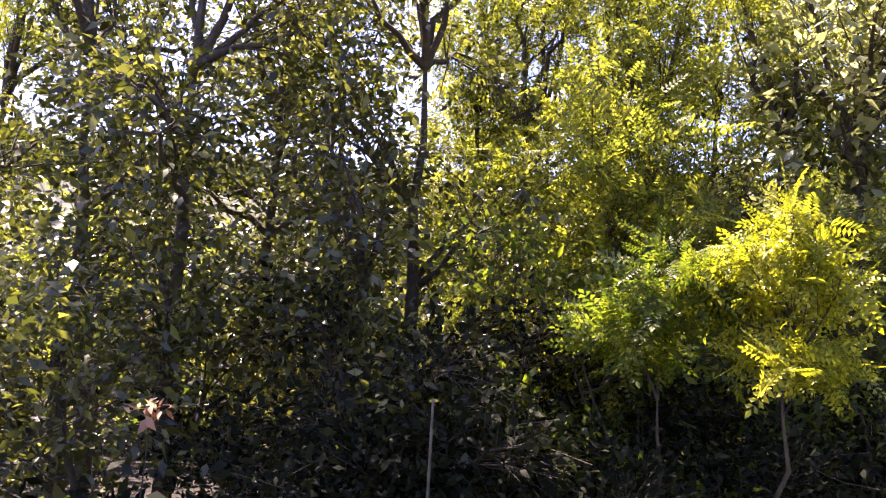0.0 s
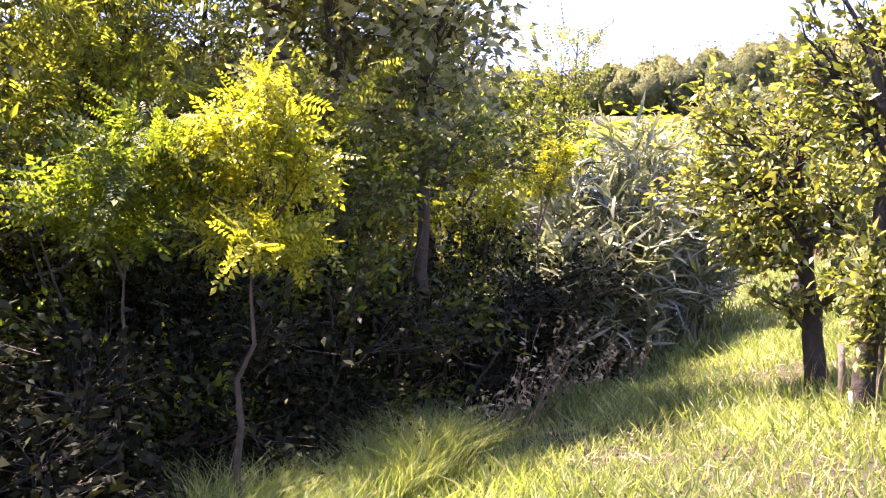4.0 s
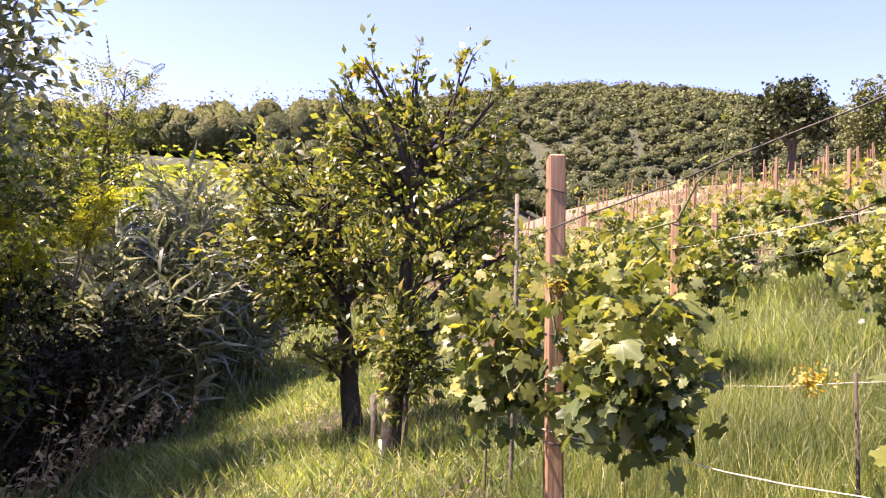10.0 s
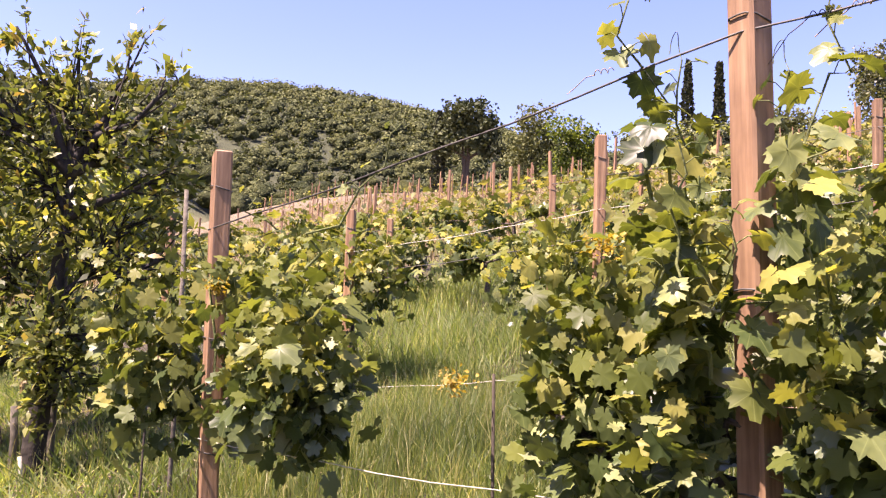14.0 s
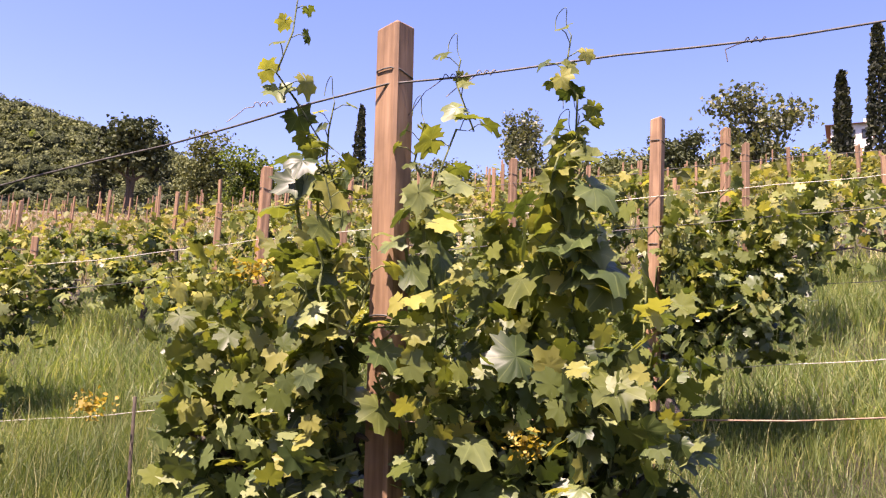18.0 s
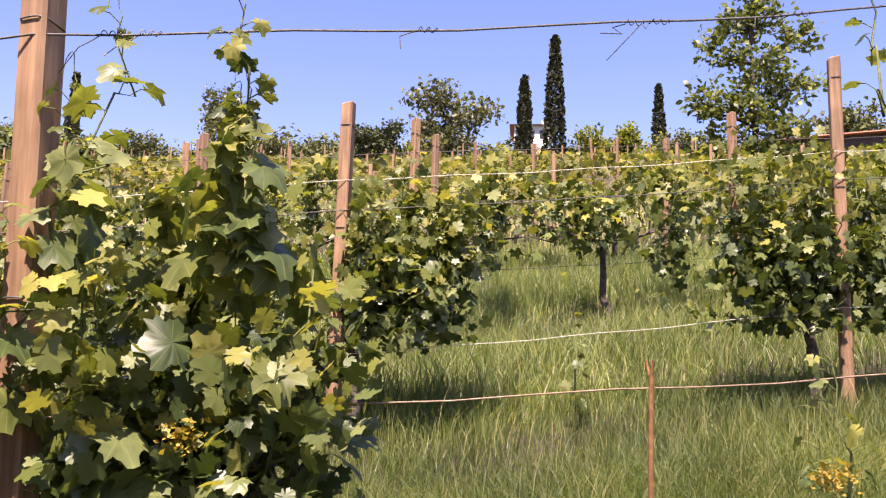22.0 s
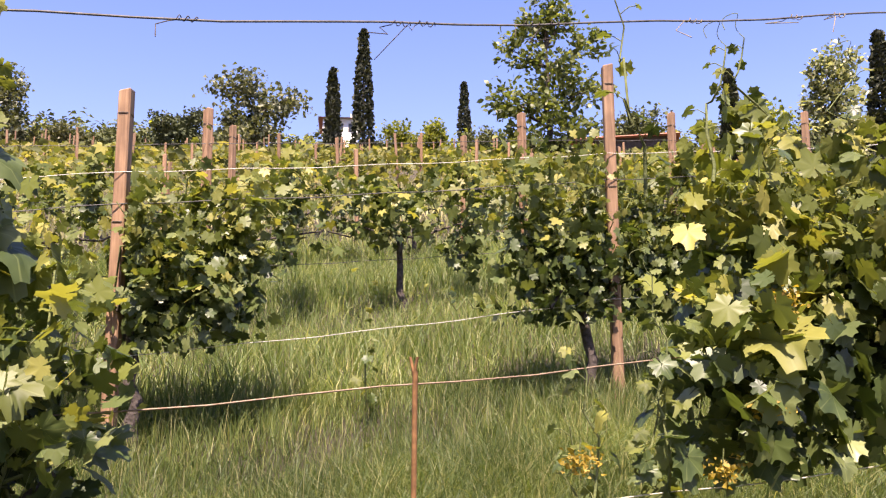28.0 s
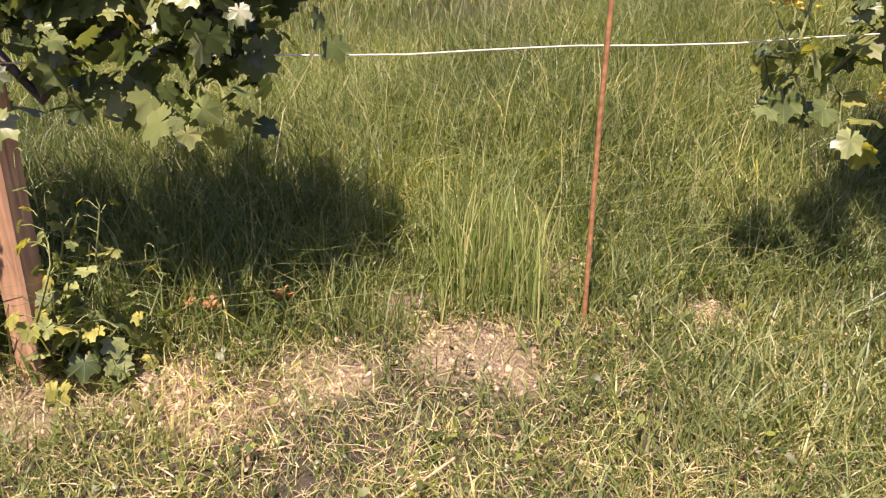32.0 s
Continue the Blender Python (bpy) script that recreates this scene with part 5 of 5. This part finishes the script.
# dark bodies under the sprays: the crowns' inner shade as a leaf colour
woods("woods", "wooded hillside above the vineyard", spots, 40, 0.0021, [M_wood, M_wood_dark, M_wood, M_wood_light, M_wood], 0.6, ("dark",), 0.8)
spots = []
for k in range(330):
    yaw, r = 25 - 92 * rng.random(), 15 + 60 * rng.random() ** 1.5
    x, y = polar(yaw, r)
    u = (x - CX) * NS[0] + (y - CY) * NS[1] - 0.32 * max(0, (x - CX) * DT[0] + (y - CY) * DT[1] - 5)
    if u < -2.5 or r > 22 + (6 if u > 0 else 0) and u < 5:
        h = over(yaw, r, 2 + 6.0 * rng.random() - 3 * (yaw < -52))[2]
        spots.append((x, y, min(6.5, max(2.0, h)), 3 + 2.5 * rng.random()))
for k in range(150):
    yaw, r = -30 - 33 * rng.random(), 24 + 50 * rng.random()
    x, y, h = over(yaw, r, 4.5 + 4.3 * math.sqrt(rng.random()))
    spots.append((x, y, min(13.0, max(2.0, h)), 3 + 3 * rng.random()))
for k in range(170):
    yaw, r = -26 - 38 * rng.random(), 70 + 32 * rng.random()
    x, y, h = over(yaw, r, 6.8 + 2.0 * rng.random())
    spots.append((x, y, max(2.5, h), 4 + 3 * rng.random()))
for k in range(90):
    yaw, r = 62 - 96 * rng.random(), 12.5 + 12 * rng.random()
    x, y, h = over(yaw, r, 5 + (7 if yaw < 6 else 5) * rng.random())
    spots.append((x, y, min(7.5, max(2.0, h)), 2.5 + 2 * rng.random()))
far_spots = spots[-90:]
spots = spots[:-90]
# shade behind the trees is put into these dark leaf colours
woods("thicket", "shaded thicket behind the trees", far_spots, 280, 0.012, [M_under_shade, M_elm], 0)
woods("thicket", "yellow-green thicket below the path", [q for q in spots if math.hypot(q[0], q[1]) < 30], 230, 0.0105, [M_bright, M_green, M_bright, M_green], 0)
woods("thicket", "yellow-green bushes on the valley slope", [q for q in spots if math.hypot(q[0], q[1]) >= 30], 150, 0.0065, [M_bright, M_bright, M_wood_light, M_bright], 0.75, ("bush", "bush", "light"))

spots = []
for k in range(150):
    yaw = -96 - 78 * (k + rng.random()) / 150
    x, y, h = over(yaw, 63 + 10 * rng.random(), (12.9 if yaw > -112 else 14.3) + 0.9 * rng.random())
    spots.append((x, y, max(1.2, h), 1.8 + 1.6 * rng.random()))
woods("hedge", "mixed hedge along the top of the vineyard", spots, 140, 0.0045, [M_wood, M_bright, M_wood_dark, M_olive], 0.6)
tree("tree", polar(-146.4, 20), [blob(yaw, 20, up, (q, q, 0.75 * q)) for yaw, up, q in ((-146.5, 13.2, 0.8), (-144.4, 14.6, 0.75), (-148.4, 14.8, 0.7), (-143.9, 17.4, 0.7), (-146.4, 16.8, 0.8), (-149.0, 17.6, 0.65), (-146.8, 19.4, 0.75), (-144.2, 20.4, 0.5), (-149.2, 20.8, 0.5), (-145.6, 21.8, 0.6), (-147.6, 22.2, 0.55), (-146.6, 23.6, 0.5), (-146.9, 25.0, 0.35))],
     "oval", 0.13, 4000, M_ash, "tall airy green tree among the vines", trunk=0.09, sprays=12, fill=0.4)

# ---- houses on the hill ----
def slab(bm, lo, hi):
    lo, hi = Vector(lo), Vector(hi)
    bmesh.ops.create_cube(bm, size=1.0, matrix=Matrix.Translation((lo + hi) / 2) @ Matrix.Diagonal((*(hi - lo), 1)))


def box_part(name, lo, hi, mat, parent, label=""):
    bm = bmesh.new()
    slab(bm, lo, hi)
    me = bpy.data.meshes.new(name)
    bm.to_mesh(me)
    bm.free()
    me.materials.append(mat)
    return put(name, me, parent, label)


def house(yaw, r, up, wide, deep, tall, label, roof_h=0.9, windows=3, wall=None):
    x, y, h = over(yaw, r, up)
    z = ground_z(x, y) + h - tall
    ob = thing("house", (x, y, z), label, "house")
    ob.rotation_euler = (0, 0, radians(yaw))
    box_part("wall", (-wide / 2, 0, -4.0), (wide / 2, deep, tall), wall or M_wall, ob)
    rf = mesh_of("roof", [(-wide / 2 - 0.4, -0.4, tall), (wide / 2 + 0.4, -0.4, tall), (wide / 2 + 0.4, deep + 0.4, tall), (-wide / 2 - 0.4, deep + 0.4, tall), (-wide / 2 - 0.4, deep / 2, tall + roof_h), (wide / 2 + 0.4, deep / 2, tall + roof_h)],
                 [(0, 1, 5, 4), (2, 3, 4, 5), (1, 2, 5), (0, 4, 3), (0, 3, 2, 1)], M_roof)
    rf = put("roof", rf, ob, "low clay-tiled roof")
    for k in range(windows):
        xx = -wide / 2 + wide * (k + 0.5) / windows
        w = box_part("window", (xx - 0.28, -0.03, tall - 1.2), (xx + 0.28, 0.02, tall - 0.45), M_vinebark, ob, "wooden window frame")
        box_part("pane", (xx - 0.22, -0.05, tall - 1.14), (xx + 0.22, -0.032, tall - 0.51), M_glass_dark, w, "dark glass pane")
    if windows:
        box_part("chimney", (wide * 0.3, deep * 0.4, tall + 0.2), (wide * 0.3 + 0.6, deep * 0.4 + 0.6, tall + roof_h + 0.7), wall or M_wall, rf, "square chimney")


house(-131.9, 72, 16.1, 3.0, 5, 1.7, "white farmhouse behind the cypresses", 0.3)
house(-151.4, 42, 14.5, 4.6, 3.5, 1.0, "low barn with a red clay-tiled roof", 0.6, 0, M_vinebark)


# ---- blossom, tendrils, weeds and litter ----
def blossom(s, t, z, w=0.052):
    x, y = st(s, t)
    o = np.array([x, y, z])
    ob = thing("grape_blossom", o, "loose yellow grape blossom cluster hanging among leaves", "blossom", "grape blossoms")
    put("stalk", Soup().tube([(0, 0, 0.04), (0.004, 0, 0), (0, 0.003, -0.05)], 0.002, 5).mesh("stalk", M_shoot), ob)
    put("floret", leaves("floret", "clump", in_blob(110, (0, 0, -0.01), (w * 1.1, w * 1.1, w * 0.8), 0.2), 0.011, M_flower), ob, kind="stuff")


for p in [(1.74, 0.3, 1.45), (1.8, 1.36, 1.47), (1.76, 0.95, 1.8), (1.72, -1.55, 1.75), (1.74, -1.0, 1.39), (1.74, -1.5, 1.5), (1.74, -1.28, 1.2), (1.78, -1.4, 1.35), (1.8, 2.3, 1.7)]:
    blossom(*p)

# dry tendrils and knots on the upper wire
for t in (0.52, 0.44, -0.15, -0.62, -0.68, -0.95, -1.02, -1.42, -1.75, -1.9, 1.0):
    x, y = st(1.845, t)
    z = 2.25 + (2.61 - 2.25) * (0.68 - t) / 2.88 - 0.045 * math.sin(math.pi * min(1, max(0, (0.68 - t) / 2.88)))
    a = np.linspace(0, 9, 26)
    k = 0.006
    xs, ys = DT[0], DT[1]
    along = np.linspace(-0.025, 0.025, 26)
    ring = np.stack([x + along * xs + k * np.cos(2 * a) * NS[0], y + along * ys + k * np.cos(2 * a) * NS[1], z + k * np.sin(2 * a)], -1)
    tail = [ring[-1] + np.array([xs * q * 0.06 * rng.normal(), ys * q * 0.06, -0.05 * q * rng.random() - 0.02 * q * q]) for q in (0.4, 0.8, 1.2)]
    ob = new("dry_tendril", Soup().tube(np.concatenate([ring, tail]), 0.0012, 4).mesh("dry_tendril", M_vinebark if rng.random() < 0.6 else M_dry))
    tagged(ob, "dry tendril twisted round the wire", "tendril", "dry tendrils")

# dry seed weeds by the path
for yaw, r, h in [(-37.2, 6.4, 0.95), (-38.2, 6.6, 1.0), (-36.4, 6.3, 0.75), (-35.2, 6.2, 0.6), (-33.5, 6.0, 0.5), (-39.0, 6.9, 0.6), (-43.5, 7.4, 0.6), (-45.0, 7.8, 0.6), (-42.0, 7.0, 0.5)]:
    x, y = polar(yaw, r)
    z = ground_z(x, y)
    ob = thing("dry_weed", (x, y, z), "dry brown seed-headed weed stalk in the grass", "weed", "dry weeds")
    stem, heads = Soup(), []
    for k in range(4):
        tip = np.array([h * (0.45 + 0.2 * rng.normal()), h * (0.1 + 0.15 * rng.normal()), h * (0.6 + 0.35 * rng.random())])
        line = bend((0, 0, -0.03), tip, 0.02, 6)
        stem.tube(line, np.linspace(0.0055, 0.0025, 6), 4)
        w = 0.5 + 0.5 * rng.random(16)
        heads.append(np.stack([np.interp(w, np.linspace(0, 1, 6), line[:, c]) for c in range(3)], -1) + rng.normal(0, 0.015, (16, 3)))
    put("stem", stem.mesh("stem", M_stalk), ob)
    put("seed_head", leaves("seed_head", "lance", np.concatenate(heads), 0.045, M_dry, droop=0.3), ob, kind="stuff")


def litter(s0, s1, t0, t1, n, size, mat, label, name):
    s, t = s0 + (s1 - s0) * rng.random(n), t0 + (t1 - t0) * rng.random(n)
    x, y = st(s, t)
    p = np.stack([x, y, height(x, y) + 0.004 + 0.02 * rng.random(n)], -1)
    tagged(new(name, leaves(name, "straw", p, size, mat, up=0.85)), label, "straw", "", "stuff")


litter(0.3, 2.1, -3, 1.8, 18000, 0.04, M_dry, "dry straw litter on the bare soil", "straw")
litter(-1.0, 4.0, 3.0, 8.0, 4000, 0.08, M_dry, "dry straw litter on the path", "straw")

# clods and pebbles
tv = np.array([(1, 0, 0), (-1, 0, 0), (0, 1, 0), (0, -1, 0), (0, 0, 1), (0, 0, -1)], float)
tf = np.array([(0, 2, 4), (2, 1, 4), (1, 3, 4), (3, 0, 4), (2, 0, 5), (1, 2, 5), (3, 1, 5), (0, 3, 5)])
n = 12000
s, t = 0.4 + 1.7 * rng.random(n), -3.5 + 5.5 * rng.random(n)
lies = rng.random(n) < 0.1 + bare(s, t)
s, t = s[lies], t[lies]
n = len(s)
x, y = st(s, t)
base = np.stack([x, y, height(x, y)], -1)
sz = 0.003 + 0.011 * rng.random((n, 1, 1)) ** 2
cv = base[:, None] + sz * (tv[None] + rng.normal(0, 0.25, (n, 6, 3)))
tagged(new("clods", mesh_of("clods", cv.reshape(-1, 3), (tf[None] + (np.arange(n) * 6)[:, None, None]).reshape(-1, 3), M_clod)), "small pale clods and pebbles on dry soil", "clods", "", "stuff")

# small dry orange flower heads at the foot of the row
M_rusty_petal = leafy("dry orange petal", [(0.0, (0.3, 0.12, 0.06)), (1.0, (0.5, 0.26, 0.13))], 0.7, 0.3)
for s, t in [(1.93, 0.27), (1.91, 0.22), (1.94, 0.06)]:
    x, y = st(s, t)
    z = ground_z(x, y)
    ob = thing("dry_flower", (x, y, z), "small dried orange-red flower head in the grass", "flower", "dry flowers")
    put("stem", Soup().tube(bend((0, 0, -0.02), (0.01, 0.005, 0.1), 0.004, 5), 0.0015, 4).mesh("stem", M_dry), ob)
    put("petal", leaves("petal", "oval", in_blob(26, (0.01, 0.005, 0.1), (0.02, 0.02, 0.012), 0.2), 0.013, M_rusty_petal), ob, kind="stuff")

# fallen sticks on the bare soil
for (sa, ta), (sb, tb) in [((1.25, 0.05), (1.5, -0.3)), ((1.1, -0.2), (1.35, -0.45)), ((1.2, -0.35), (1.3, -0.6))]:
    xa, ya = st(sa, ta)
    xb, yb = st(sb, tb)
    line = bend((xa, ya, ground_z(xa, ya) + 0.02), (xb, yb, ground_z(xb, yb) + 0.03), 0.01, 6)
    ob = new("stick", Soup().tube(line, np.linspace(0.005, 0.003, 6), 6).mesh("stick", M_dry))
    tagged(ob, "pale dry fallen stick on the soil", "stick", "fallen sticks")
